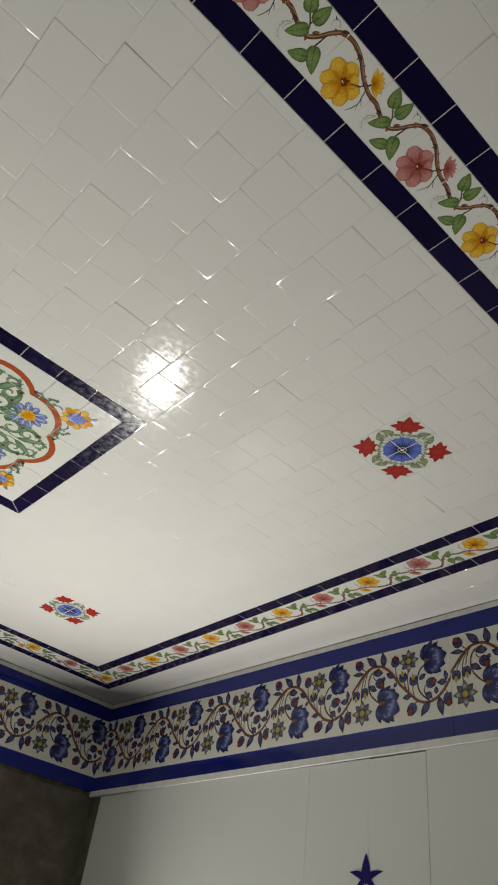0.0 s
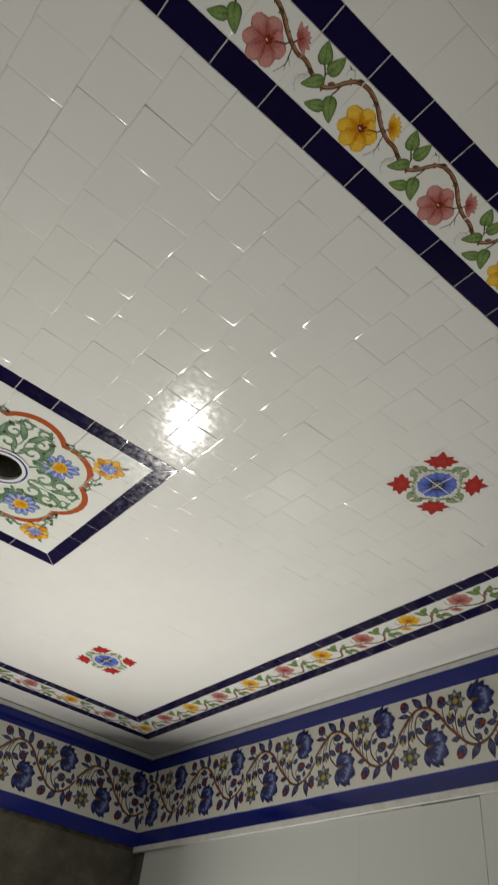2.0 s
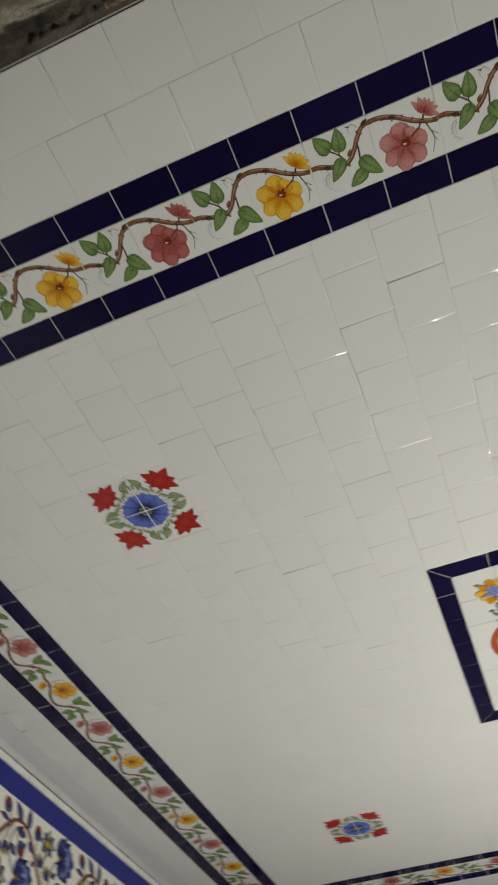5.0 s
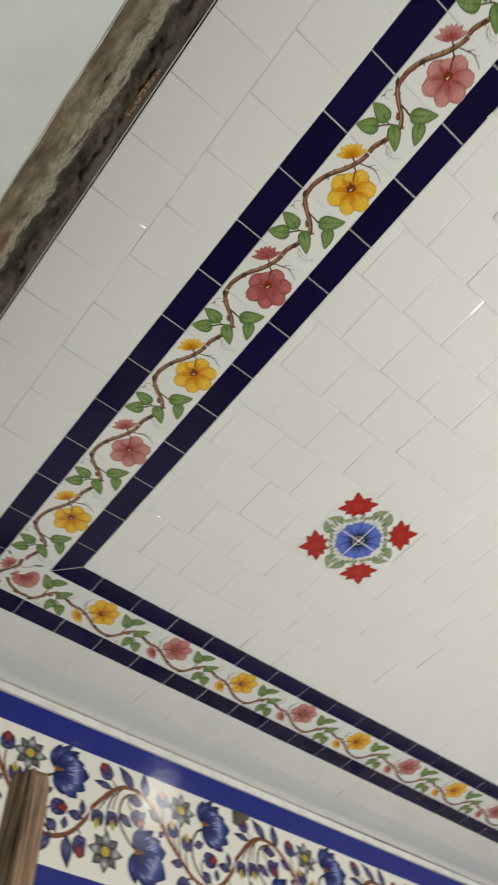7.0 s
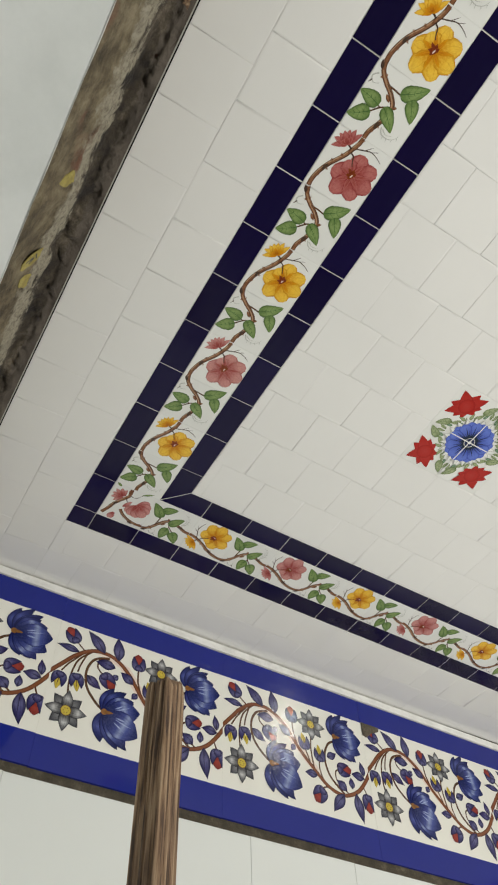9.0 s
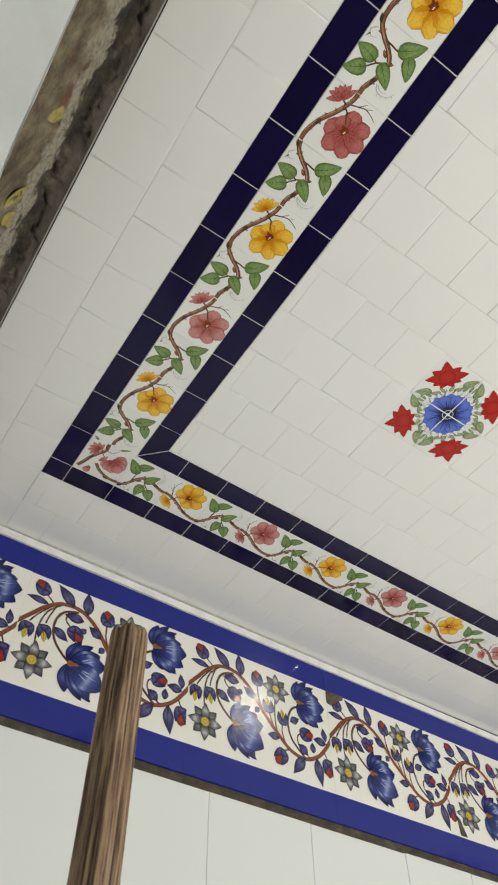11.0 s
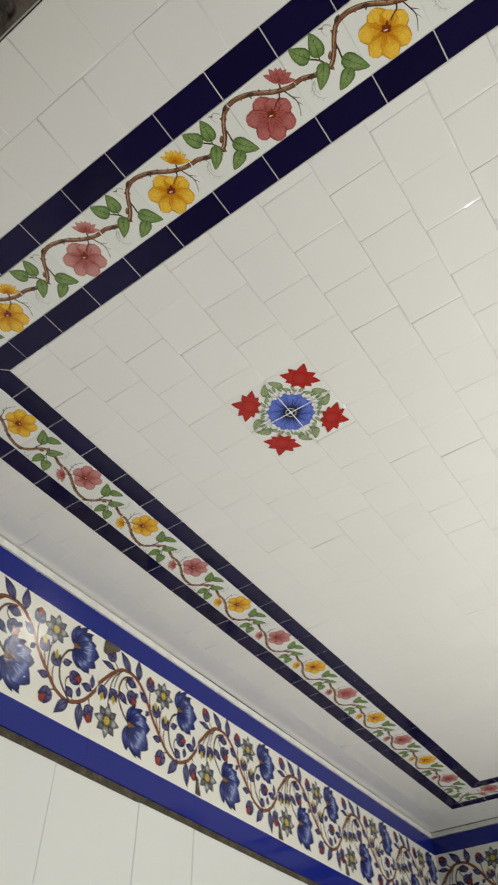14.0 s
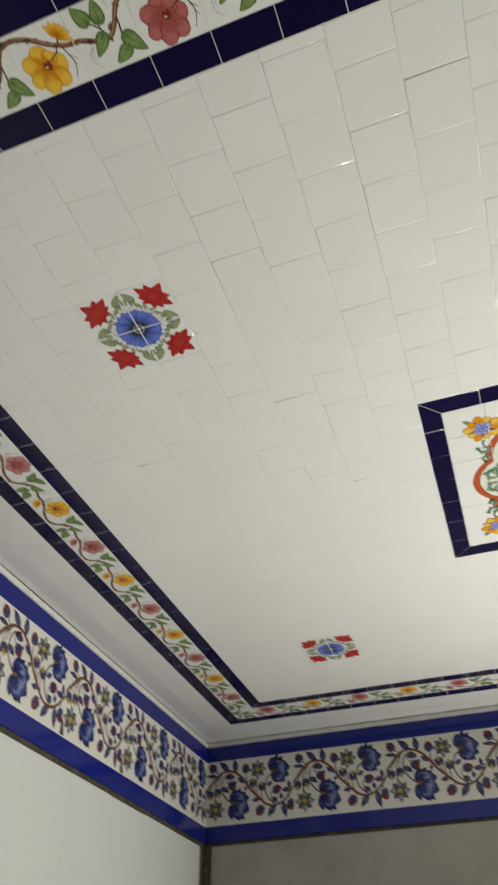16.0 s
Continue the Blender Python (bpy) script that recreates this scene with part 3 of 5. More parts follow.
def vine(p, pts, width):
    """A knotty brown stem that is thicker at its knots, with a pale ridge."""
    p.line(pts, width, VINE, (0.95, 0.9), 7)
    ridge = [(x + 0.008, y + 0.016) for x, y in pts]
    p.line(ridge[1:-1], width * 0.26, TAN, (0.6, 1.0), 7)
    p.line([(x - 0.006, y - 0.024) for x, y in pts[1:-2]], width * 0.16, TWIG, (0.4, 1.0), 7)
    for i, (a, b) in enumerate(zip(pts[1:-1], pts[2:])):
        turn = math.atan2(b[1] - a[1], b[0] - a[0]) + (1.25 if i % 2 else -1.25)
        if i % 3 == 0:
            p.petal(((a[0] + b[0]) / 2, (a[1] + b[1]) / 2), turn, width * 0.75, width * 0.40, VINE, POINT, 0.15)
        if i % 3 == 1:
            p.petal(((a[0] + b[0]) / 2 - 0.05, (a[1] + b[1]) / 2 + 0.012), math.atan2(b[1] - a[1], b[0] - a[0]) + 0.12, 0.13, width * 0.7, TWIG if i % 2 else VINE, LENS)


def leaf_tile():
    p = Paint()
    p.line([(0.52, 0.50), (0.47, 0.60), (0.36, 0.70)], 0.024, UMBER)
    p.line([(0.47, 0.60), (0.48, 0.66)], 0.02, UMBER)
    p.line([(0.77, 0.70), (0.765, 0.56), (0.755, 0.44), (0.79, 0.26)], 0.026, UMBER)
    vine(p, [(0.004, 0.555), (0.10, 0.555), (0.18, 0.53), (0.30, 0.48), (0.45, 0.44), (0.58, 0.46), (0.69, 0.57), (0.78, 0.72), (0.88, 0.845), (0.996, 0.895)], 0.078)
    p.petal((0.55, 0.44), radians(-62), 0.075, 0.05, VINE, POINT)
    p.petal((0.82, 0.80), radians(120), 0.055, 0.035, VINE, POINT)
    p.petal((0.24, 0.49), radians(-100), 0.05, 0.03, VINE, POINT)
    veined(p, (0.48, 0.64), (0.58, 0.985), 0.235, bend=0.16)
    veined(p, (0.36, 0.70), (0.13, 0.965), 0.245, bend=-0.14)
    veined(p, (0.50, 0.56), (0.31, 0.22), 0.215, bend=-0.16)
    veined(p, (0.755, 0.45), (0.965, 0.065), 0.245, bend=0.18)
    veined(p, (0.79, 0.26), (0.53, 0.04), 0.215, bend=-0.14)
    p.line([(0.26, 0.42), (0.18, 0.36), (0.17, 0.24), (0.22, 0.15), (0.30, 0.11)], 0.016, GHOST, (1, 0.3))
    p.line([(0.25, 0.39), (0.205, 0.30), (0.23, 0.21)], 0.013, GHOST, (1, 0.3))
    for u, v in ((0.16, 0.33), (0.16, 0.26), (0.19, 0.18), (0.25, 0.12)):
        p.line([(u, v), (u - 0.04, v - 0.01)], 0.011, GHOST, (1, 0.3), 2)
    p.line([(0.83, 0.89), (0.76, 0.955), (0.69, 0.90), (0.72, 0.81)], 0.018, GHOST, (1, 0.4))
    p.line([(0.72, 0.93), (0.66, 0.96)], 0.022, TWIG, (1, 0.3), 2)
    return p


def flower_tile(m, inner):
    p = Paint()
    p.line([(0.80, 0.60), (0.86, 0.43), (0.89, 0.33), (0.87, 0.22), (0.82, 0.11)], 0.017, TWIG, (1.2, 0.5))
    p.line([(0.86, 0.43), (0.96, 0.34)], 0.014, TWIG, (1, 0.4))
    p.line([(0.885, 0.34), (0.94, 0.23)], 0.011, TWIG, (1, 0.4))
    vine(p, [(0.004, 0.895), (0.13, 0.90), (0.28, 0.865), (0.43, 0.80), (0.56, 0.715), (0.68, 0.645), (0.81, 0.59), (0.91, 0.56), (0.996, 0.555)], 0.078)
    p.petal((0.50, 0.77), radians(75), 0.05, 0.03, VINE, POINT)
    p.petal((0.36, 0.81), radians(-110), 0.05, 0.03, VINE, POINT)
    # the half-open side flower, seen from its edge
    s = Vector((0.82, 0.73))
    p.line([(0.78, 0.62), tuple(s)], 0.026, TWIG)
    for deg, ln, wd in ((126, 0.22, 0.11), (-32, 0.23, 0.11), (98, 0.20, 0.12), (-4, 0.20, 0.12), (72, 0.17, 0.12), (22, 0.17, 0.12), (47, 0.165, 0.13)):
        p.petal(tuple(s), radians(deg), ln * 1.12, wd, m, OVAL, 0.0, 12, 0.06, 0.16, 4)
    for deg, ln in ((142, 0.13), (-48, 0.13), (110, 0.11), (-16, 0.11), (47, 0.10)):
        p.petal(tuple(s), radians(deg), ln, 0.085, inner, OVAL, 0.0, 8, 0.06)
    # the open flower: back petals first, the long front petal last
    c = Vector((0.455, 0.385))
    lobes = ((104, 0.32, 0.30), (0, 0.32, 0.30), (155, 0.37, 0.285), (-51, 0.37, 0.285), (208, 0.36, 0.275), (-104, 0.37, 0.285), (52, 0.24, 0.26))
    for deg, ln, wd in lobes:
        p.petal(tuple(c), radians(deg), ln * 1.08, wd * 1.06, m, ROUND, 0.09 * math.sin(3 * deg), 18, 0.0, 0.18, 3.3)
    # folds between the lobes, and the deep heart with its pale pistil
    for n, deg in enumerate((78, 27, 128, -22, 178, -74, 232)):
        p.petal(tuple(c), radians(deg), 0.24 + 0.025 * (n % 3), 0.065, inner, POINT, 0.08, 8)
    for n, deg in enumerate((20, 75, 128, 175, 222, 238, -62, -78, -25)):
        a, far = radians(deg), 0.12 + 0.03 * (n % 3)
        p.line([tuple(c), (c.x + far * math.cos(a), c.y + far * math.sin(a))], 0.024, inner, (1, 0.15), 2)
    p.line([(0.735, 0.60), (0.70, 0.53), (0.63, 0.50), (0.57, 0.46)], 0.024, TWIG, (1.0, 0.6))
    for deg, ln in ((50, 0.13), (5, 0.10), (100, 0.10), (-40, 0.08), (150, 0.08)):
        p.petal(tuple(c), radians(deg), ln, 0.06, HEART, POINT, 0.1, 8)
    p.disc(tuple(c), 0.036, HEART, 10)
    p.petal((c.x - 0.035, c.y + 0.012), radians(-20), 0.060, 0.022, BLUSH, LENS, 0.1, 8)
    return p


def corner_tile():
    """The corner tile, pieced together from cut pieces of flower tiles."""
    p = Paint()
    vine(p, [(0.10, 0.93), (0.25, 0.86), (0.40, 0.81), (0.52, 0.75), (0.66, 0.66), (0.78, 0.59), (0.97, 0.60)], 0.08)
    vine(p, [(0.36, 0.61), (0.26, 0.52), (0.18, 0.40), (0.13, 0.26), (0.11, 0.14), (0.12, 0.004)], 0.075)
    p.line([(0.80, 0.57), (0.78, 0.46), (0.84, 0.39), (0.92, 0.34)], 0.016, TWIG, (1, 0.4))
    p.line([(0.70, 0.63), (0.62, 0.56), (0.57, 0.47)], 0.022, TWIG, (1, 0.6))
    s = Vector((0.72, 0.73))
    for deg, ln, wd in ((150, 0.24, 0.13), (-12, 0.20, 0.12), (120, 0.24, 0.14), (20, 0.21, 0.13), (90, 0.22, 0.14), (55, 0.22, 0.14)):
        p.petal(tuple(s), radians(deg), ln, wd, PINK, OVAL, 0.0, 12, 0.06, 0.16, 4)
    for deg in (130, 80, 30):
        p.petal(tuple(s), radians(deg), 0.12, 0.085, CERISE, OVAL, 0.0, 8, 0.06)
    c = Vector((0.60, 0.34))
    for deg, ln, wd in ((-49, 0.30, 0.20), (-213, 0.30, 0.20), (-75, 0.32, 0.24), (-190, 0.32, 0.24), (-105, 0.34, 0.25), (-160, 0.34, 0.25), (-131, 0.36, 0.26)):
        p.petal(tuple(c), radians(deg), ln, wd, PINK, ROUND, 0.0, 14, 0.0, 0.10, 3.3)
    for deg in (-70, -110, -150, -190):
        p.petal(tuple(c), radians(deg), 0.20, 0.12, CERISE, OVAL, 0.0, 8)
    p.petal((0.44, 0.60), radians(-35), 0.26, 0.09, PINK, LENS, 0.1, 10)
    p.petal((0.21, 0.69), radians(165), 0.20, 0.15, PINK, ROUND, 0.0, 12)
    p.petal((0.95, 0.84), radians(60), 0.13, 0.06, LEAF, LENS, 0, 8)
    p.petal((0.93, 0.36), radians(-62), 0.26, 0.05, LEAF, LENS, 0.05, 8)
    return p


CORNER_TILE = corner_tile()
LEAF_TILE, YELLOW_TILE, PINK_TILE, ROSE_TILE = leaf_tile(), flower_tile(YELLOW, AMBER), flower_tile(PINK, CERISE), flower_tile(ROSE, CERISE)


def border(cells, label):
    p = Paint()
    for (x, y, turn), kind in cells:
        jitter = pose(random.uniform(-0.012, 0.012), random.uniform(-0.012, 0.012), 0)
        p.merge(kind, on_plan(x, y, turn) @ jitter)
    return part("flower_border", p.mesh("flower_border"), [], ceiling, label)


def kind_at(k, flip=0):
    return LEAF_TILE if k % 2 else (YELLOW_TILE if (k // 2 + flip) % 2 == 0 else PINK_TILE)


VINES = "flowering vine border painted yellow pink and green"
border([((k + 0.5, -0.5, 0), CORNER_TILE if k == -2 else ROSE_TILE if k == 6 else kind_at(k)) for k in range(-2, NX + 1)], VINES)
border([((NX + 0.5, k + 0.5, 90), kind_at(k)) for k in range(-1, NY)], VINES)
border([((k + 1.5, NY + 0.5, 180), kind_at(k + 1, 1)) for k in range(-2, NX + 1)], VINES)
border([((-0.5, k + 1.5, -90), kind_at(k)) for k in range(-1, NY)], VINES)


# ---- the four rosettes ----
def rosette():
    p = Paint()
    for q in range(4):
        a0 = radians(45 + 90 * q)
        d, s = Vector((math.cos(a0), math.sin(a0))), Vector((-math.sin(a0), math.cos(a0)))
        at = lambda u, v: tuple(d * u + s * v)
        # red star flower in the corner
        c = at(0.885, 0)
        for deg, ln, wd in ((152, 0.30, 0.22), (-152, 0.30, 0.22), (118, 0.34, 0.22), (-118, 0.34, 0.22), (56, 0.37, 0.24), (-56, 0.37, 0.24), (88, 0.46, 0.24), (-88, 0.46, 0.24), (0, 0.41, 0.26)):
            p.petal(c, a0 + radians(deg), ln * 0.93, wd, CRIMSON, SPEAR, 0, 9)
        p.disc(c, 0.17, CRIMSON, 14)
        # leaves that hug the blue flower, two pairs on each side of the star
        p.line([at(0.50, 0.0), at(0.62, 0.02)], 0.03, LEAF_PALE, (1, 0.4), 3)
        for hand in (1, -1):
            p.line([at(0.50, 0.10 * hand), at(0.56, 0.22 * hand), at(0.60, 0.34 * hand)], 0.026, SCROLL, (1, 0.6), 3)
            veined(p, at(0.60, 0.30 * hand), at(0.715, 0.61 * hand), 0.165, LEAF_PALE, VEIN, 0.14 * hand)
            p.petal(at(0.60, 0.34 * hand), a0 + hand * 0.55, 0.15, 0.085, LEAF_PALE, POINT, 0.2 * hand)
            veined(p, at(0.545, 0.12 * hand), at(0.56, 0.34 * hand), 0.10, LEAF_PALE, VEIN, -0.10 * hand)
            veined(p, at(0.44, 0.44 * hand), at(0.60, 0.50 * hand), 0.085, LEAF_PALE, VEIN, 0.1 * hand)
            p.petal(at(0.54, 0.05 * hand), a0 + hand * 0.35, 0.16, 0.075, LEAF_PALE, POINT, 0.35 * hand)
            p.petal(at(0.50, 0.30 * hand), a0 + hand * 0.9, 0.12, 0.06, SCROLL, POINT, 0.3 * hand)
    for k in range(20):
        a = 2 * math.pi * (k + 0.5) / 20
        p.petal((0.38 * math.cos(a), 0.38 * math.sin(a)), a, 0.215, 0.105, GHOST, OVAL, 0, 8)
    for k in range(20):
        a = 2 * math.pi * (k + 0.5) / 20
        p.petal((0.38 * math.cos(a), 0.38 * math.sin(a)), a, 0.20, 0.082, DECOR, OVAL, 0, 8)
    p.disc((0, 0), 0.475, DECOR, 36)
    for ring in (0, 1):
        for k in range(10):
            a = 2 * math.pi * (k + 0.5 * ring) / 10
            p.petal((0.04 * math.cos(a), 0.04 * math.sin(a)), a, 0.47 - 0.02 * ring, 0.27, AZURE, WEDGE, 0, 12)
    for k in range(36):
        a = 2 * math.pi * k / 36
        r = 0.25 + 0.07 * (k % 3)
        p.line([(0.10 * math.cos(a), 0.10 * math.sin(a)), (r * math.cos(a), r * math.sin(a))], 0.032, CORE, (1.2, 0.1), 3)
    p.disc((0, 0), 0.115, GHOST, 18)
    p.disc((0, 0), 0.10, CORE, 16)
    p.disc((0, 0), 0.035, DECOR, 14)
    p.line([(-0.99, 0), (0.99, 0)], 0.022, DECOR, n=2)
    p.line([(0, -0.99), (0, 0.99)], 0.022, DECOR, n=2)
    return p


ROSETTE = rosette()
rose_mesh = ROSETTE.mesh("rosette")
for cx, cy in ROSETTES:
    ob = part("rosette", rose_mesh, [], ceiling, "blue rosette with red star flowers and green leaves")
    ob.matrix_basis = on_plan(cx, cy)


# ---- the medallion round the lamp hole ----
def arc3(a, b, c, n=8):
    ax, ay, bx, by, cx, cy = *a, *b, *c
    d = 2 * (ax * (by - cy) + bx * (cy - ay) + cx * (ay - by))
    ux = ((ax * ax + ay * ay) * (by - cy) + (bx * bx + by * by) * (cy - ay) + (cx * cx + cy * cy) * (ay - by)) / d
    uy = ((ax * ax + ay * ay) * (cx - bx) + (bx * bx + by * by) * (ax - cx) + (cx * cx + cy * cy) * (bx - ax)) / d
    r = math.hypot(ax - ux, ay - uy)
    t0, t1 = math.atan2(ay - uy, ax - ux), math.atan2(cy - uy, cx - ux)
    while t1 > t0:
        t1 -= 2 * math.pi
    return [(ux + r * math.cos(t0 + (t1 - t0) * k / n), uy + r * math.sin(t0 + (t1 - t0) * k / n)) for k in range(n)]


def curl(p, c, angle, size, hand, m=SCROLL, turns=1.15):
    """A scroll that winds in towards c, with leaf lobes on its back."""
    pts = []
    for k in range(13):
        t = k / 12
        a, r = angle + hand * turns * 2 * math.pi * t, size * (1 - 0.82 * t)
        pts.append((c[0] + r * math.cos(a), c[1] + r * math.sin(a)))
    for k in (0, 2, 4):
        a = math.atan2(pts[k][1] - c[1], pts[k][0] - c[0])
        p.petal(pts[k], a + hand * 0.9, size * 0.70, size * 0.42, m, POINT, 0.25 * hand)
    p.line(pts, size * 0.40, m, (1.1, 0.35), 3)


def medallion():
    p = Paint()
    outline = []
    for q in range(4):
        m = pose(0, 0, 0, 0, 0, -90 * q)
        for pt in arc3((-0.83, 2.06), (0, 2.5), (0.83, 2.06)) + arc3((0.83, 2.06), (1.76, 1.76), (2.06, 0.83)):
            outline.append((m @ Vector((*pt, 0))).to_2d())
    ring = [tuple(o) for o in outline]
    n = len(ring)
    rows = []
    for i in range(n + 1):
        c = Vector(ring[i % n])
        k = c.normalized() * 0.66
        rows.append((c, (c + k) / 2, k))
    p.grid(rows, MINT)
    rows = []
    for i in range(n + 1):
        c = Vector(ring[i % n])
        k = c.normalized() * 0.092
        rows.append((c + k, c, c - k))
    p.grid(rows, ORANGE)
    rows = []
    for q in range(4):
        a = radians(90 * q)
        ax, ay = Vector((math.cos(a), math.sin(a))), Vector((-math.sin(a), math.cos(a)))
        for hand in (1, -1):
            at = lambda u, v: tuple(ax * u + ay * v * hand)
            curl(p, at(1.12, 0.36), a + hand * 2.6, 0.34, -hand)
            curl(p, at(1.62, 0.40), a + hand * 0.4, 0.27, hand)
            curl(p, at(2.02, 0.24), a + hand * 2.0, 0.22, -hand)
            curl(p, at(0.98, 0.80), a - hand * 0.6, 0.20, hand)
            leaf(p, at(1.45, 0.05), at(2.25, 0.34), 0.20, SCROLL, 0.2 * hand)
            leaf(p, at(1.2, 0.62), at(1.78, 0.80), 0.15, SCROLL, -0.2 * hand)
            leaf(p, at(0.85, 0.10), at(1.42, 0.16), 0.16, SCROLL, 0.2 * hand)
            p.line([at(0.78, 0.0), at(1.0, 0.14), at(1.35, 0.05), at(1.75, 0.12)], 0.06, SCROLL, (1, 0.4))
            p.disc(at(1.84, 0.62), 0.055, TWIG, 8)
            p.disc(at(1.38, 0.58), 0.045, TWIG, 8)
        # diagonal blue flower with a golden heart
        d = a + math.pi / 4
        c = Vector((math.cos(d), math.sin(d))) * 1.66
        p.line([tuple(c * 0.46), tuple(c * 0.75)], 0.07, SCROLL)
        for k in range(11):
            t = d + 2 * math.pi * k / 11
            p.petal(c, t, 0.56 - 0.06 * (k % 2), 0.235, SKY, ROUND, 0.10 if k % 4 else -0.06, 14, 0.0, 0.14, 3.6)
            p.petal(c, t + 0.04, 0.50, 0.085, PALEBLUE, OVAL, 0.08, 8, 0.1)
            p.petal(c, t - 0.16, 0.40, 0.05, AZURE, POINT, 0.1, 8, 0.1)
            if k % 2:
                p.petal(c, t, 0.33, 0.06, RUST, POINT, 0, 6, 0.1)
        for k in range(11):
            p.petal(c, d + 2 * math.pi * (k + 0.4) / 11, 0.235 + 0.03 * (k % 2), 0.15, GOLD, ROUND, 0, 6)
        for k in range(5):
            p.line([tuple(c + Vector((0.1 * math.cos(k * 1.9), 0.13 * math.sin(k * 2.3)))), tuple(c + Vector((0.03 + 0.1 * math.cos(k * 1.9), 0.05 + 0.13 * math.sin(k * 2.3))))], 0.02, RUST, (1, 0.5), 2)
        # small flower in the corner, with curled leaves to both sides
        c = Vector((math.cos(d), math.sin(d))) * 3.02
        for k in range(10):
            p.petal(c, d + 2 * math.pi * k / 10, 0.42 + 0.05 * (k % 2), 0.25, YELLOW if k % 3 else AMBER, ROUND, 0.10, 14, 0.0, 0.16, 3.6)
        for k in range(10):
            p.petal(c, d + 2 * math.pi * (k + 0.5) / 10, 0.36, 0.075, RUST if k % 2 else AMBER, POINT, 0.1, 6, 0.1)
        for k in range(9):
            p.petal(c, 2 * math.pi * k / 9, 0.25 + 0.04 * (k % 2), 0.13, SKY, OVAL, 0, 8)
            p.petal(c, 2 * math.pi * (k + 0.3) / 9, 0.20, 0.05, PALEBLUE, OVAL, 0, 6, 0.1)
        p.disc(c, 0.10, SKY, 14)
        for hand in (1, -1):
            s = Vector((math.cos(d + hand * 2.36), math.sin(d + hand * 2.36)))
            e = Vector((math.cos(d), math.sin(d)))
            curl(p, tuple(c + s * 0.78 + e * 0.03), d + hand * 0.3, 0.16, hand)
            curl(p, tuple(c + s * 1.14 - e * 0.02), d + hand * 2.2, 0.13, -hand)
            p.line([tuple(c + s * 0.44), tuple(c + s * 0.62 + e * 0.07), tuple(c + s * 0.80 - e * 0.08), tuple(c + s * 1.0 + e * 0.05), tuple(c + s * 1.3 - e * 0.04)], 0.05, SCROLL, (1, 0.5))
            p.disc(tuple(c + s * 1.34 + e * 0.08), 0.05, TWIG, 8)
        leaf(p, tuple(c + Vector((math.cos(d), math.sin(d))) * 0.40), tuple(c + Vector((math.cos(d), math.sin(d))) * 0.58), 0.10, SCROLL, 0.2)
    p.disc((0, 0), 0.80, DECOR, 40, hole=0.71)
    p.disc((0, 0), 0.725, RINGBLUE, 40, hole=0.92)
    for k in (-2, -1, 1, 2):
        p.line([(k, -2.99), (k, 2.99)], 0.012, DECOR, n=2)
        p.line([(-2.99, k), (2.99, k)], 0.012, DECOR, n=2)
    return p


med = medallion().mesh("medallion")
ob = part("medallion", med, [], ceiling, "lobed orange medallion with green scrolls and blue flowers")
ob.matrix_basis = on_plan(*MED)

# the rough opening left for a lamp
bm = bmesh.new()
rows = []
rng = random.Random(3)
for z in (0.0035, 0.012, 0.024, 0.038, 0.052):
    rows.append([bm.verts.new(((HOLE * A - 0.001 + rng.uniform(-0.007, 0.002) - 0.25 * z) * math.cos(2 * math.pi * k / 28), (HOLE * A - 0.001 + rng.uniform(-0.007, 0.002) - 0.25 * z) * math.sin(2 * math.pi * k / 28), z + rng.uniform(-0.003, 0.003))) for k in range(28)])
for r0, r1 in zip(rows, rows[1:]):
    for k in range(28):
        bm.faces.new((r0[k], r0[(k + 1) % 28], r1[(k + 1) % 28], r1[k]))
bm.faces.new(rows[-1])
socket = part("lamp_opening", bm, CEMENT, ceiling, "round rough-edged lamp hole in grey cement")
socket.matrix_basis = pose(*laid(*MED), ZC)

# ---- walls ----
def frame_of(a, b):
    """Pose of a wall that runs from a to b, seen with a on its left: x along it, y up, z into the room."""
    d = (b - a).normalized()
    return Matrix(((d.x, 0, d.y, a.x), (d.y, 0, -d.x, a.y), (0, 1, 0, 0), (0, 0, 0, 1))), (b - a).length


def wall(name, a, b, material, label, top=2.75, ends=0.0):
    m, length = frame_of(a, b)
    bm = bmesh.new()
    block(bm, -ends, length + ends, -0.02, top, -0.16, 0.0)
    ob = part(name, bm, material)
    ob.matrix_world = m
    return tagged(ob, label, "wall", kind="structure"), length


wall_west, LW = wall("wall_west", SW, NW, CEMENT, "cement wall faced with white tiles under a blue floral frieze")
wall_north, LN = wall("wall_north", NW, NE, CEMENT, "bare grey cement wall under a blue floral frieze", ends=0.16)
wall_east, LE = wall("wall_east", NE, SE, CEMENT, "wall clad in white panels under a blue floral frieze")


# ---- frieze tiles ----


# the petals of the two kinds of large blue flower: direction, length, width, bend
LOW_TULIP = ((112, 0.120, 0.080, -0.75), (84, 0.150, 0.085, -0.62), (60, 0.165, 0.085, -0.50), (-112, 0.150, 0.095, 0.42), (-88, 0.180, 0.085, 0.50), (-72, 0.205, 0.085, 0.42), (38, 0.180, 0.12, -0.12), (-52, 0.205, 0.12, 0.05), (16, 0.200, 0.16, -0.05), (-26, 0.215, 0.19, 0.03))
HIGH_TULIP = ((128, 0.120, 0.095, -0.85), (100, 0.160, 0.085, -0.70), (78, 0.175, 0.080, -0.60), (-84, 0.145, 0.085, 0.35), (-64, 0.180, 0.085, 0.28), (54, 0.175, 0.11, -0.20), (-44, 0.205, 0.11, 0.06), (30, 0.195, 0.14, -0.08), (-20, 0.215, 0.15, 0.02), (6, 0.222, 0.18, 0.0))
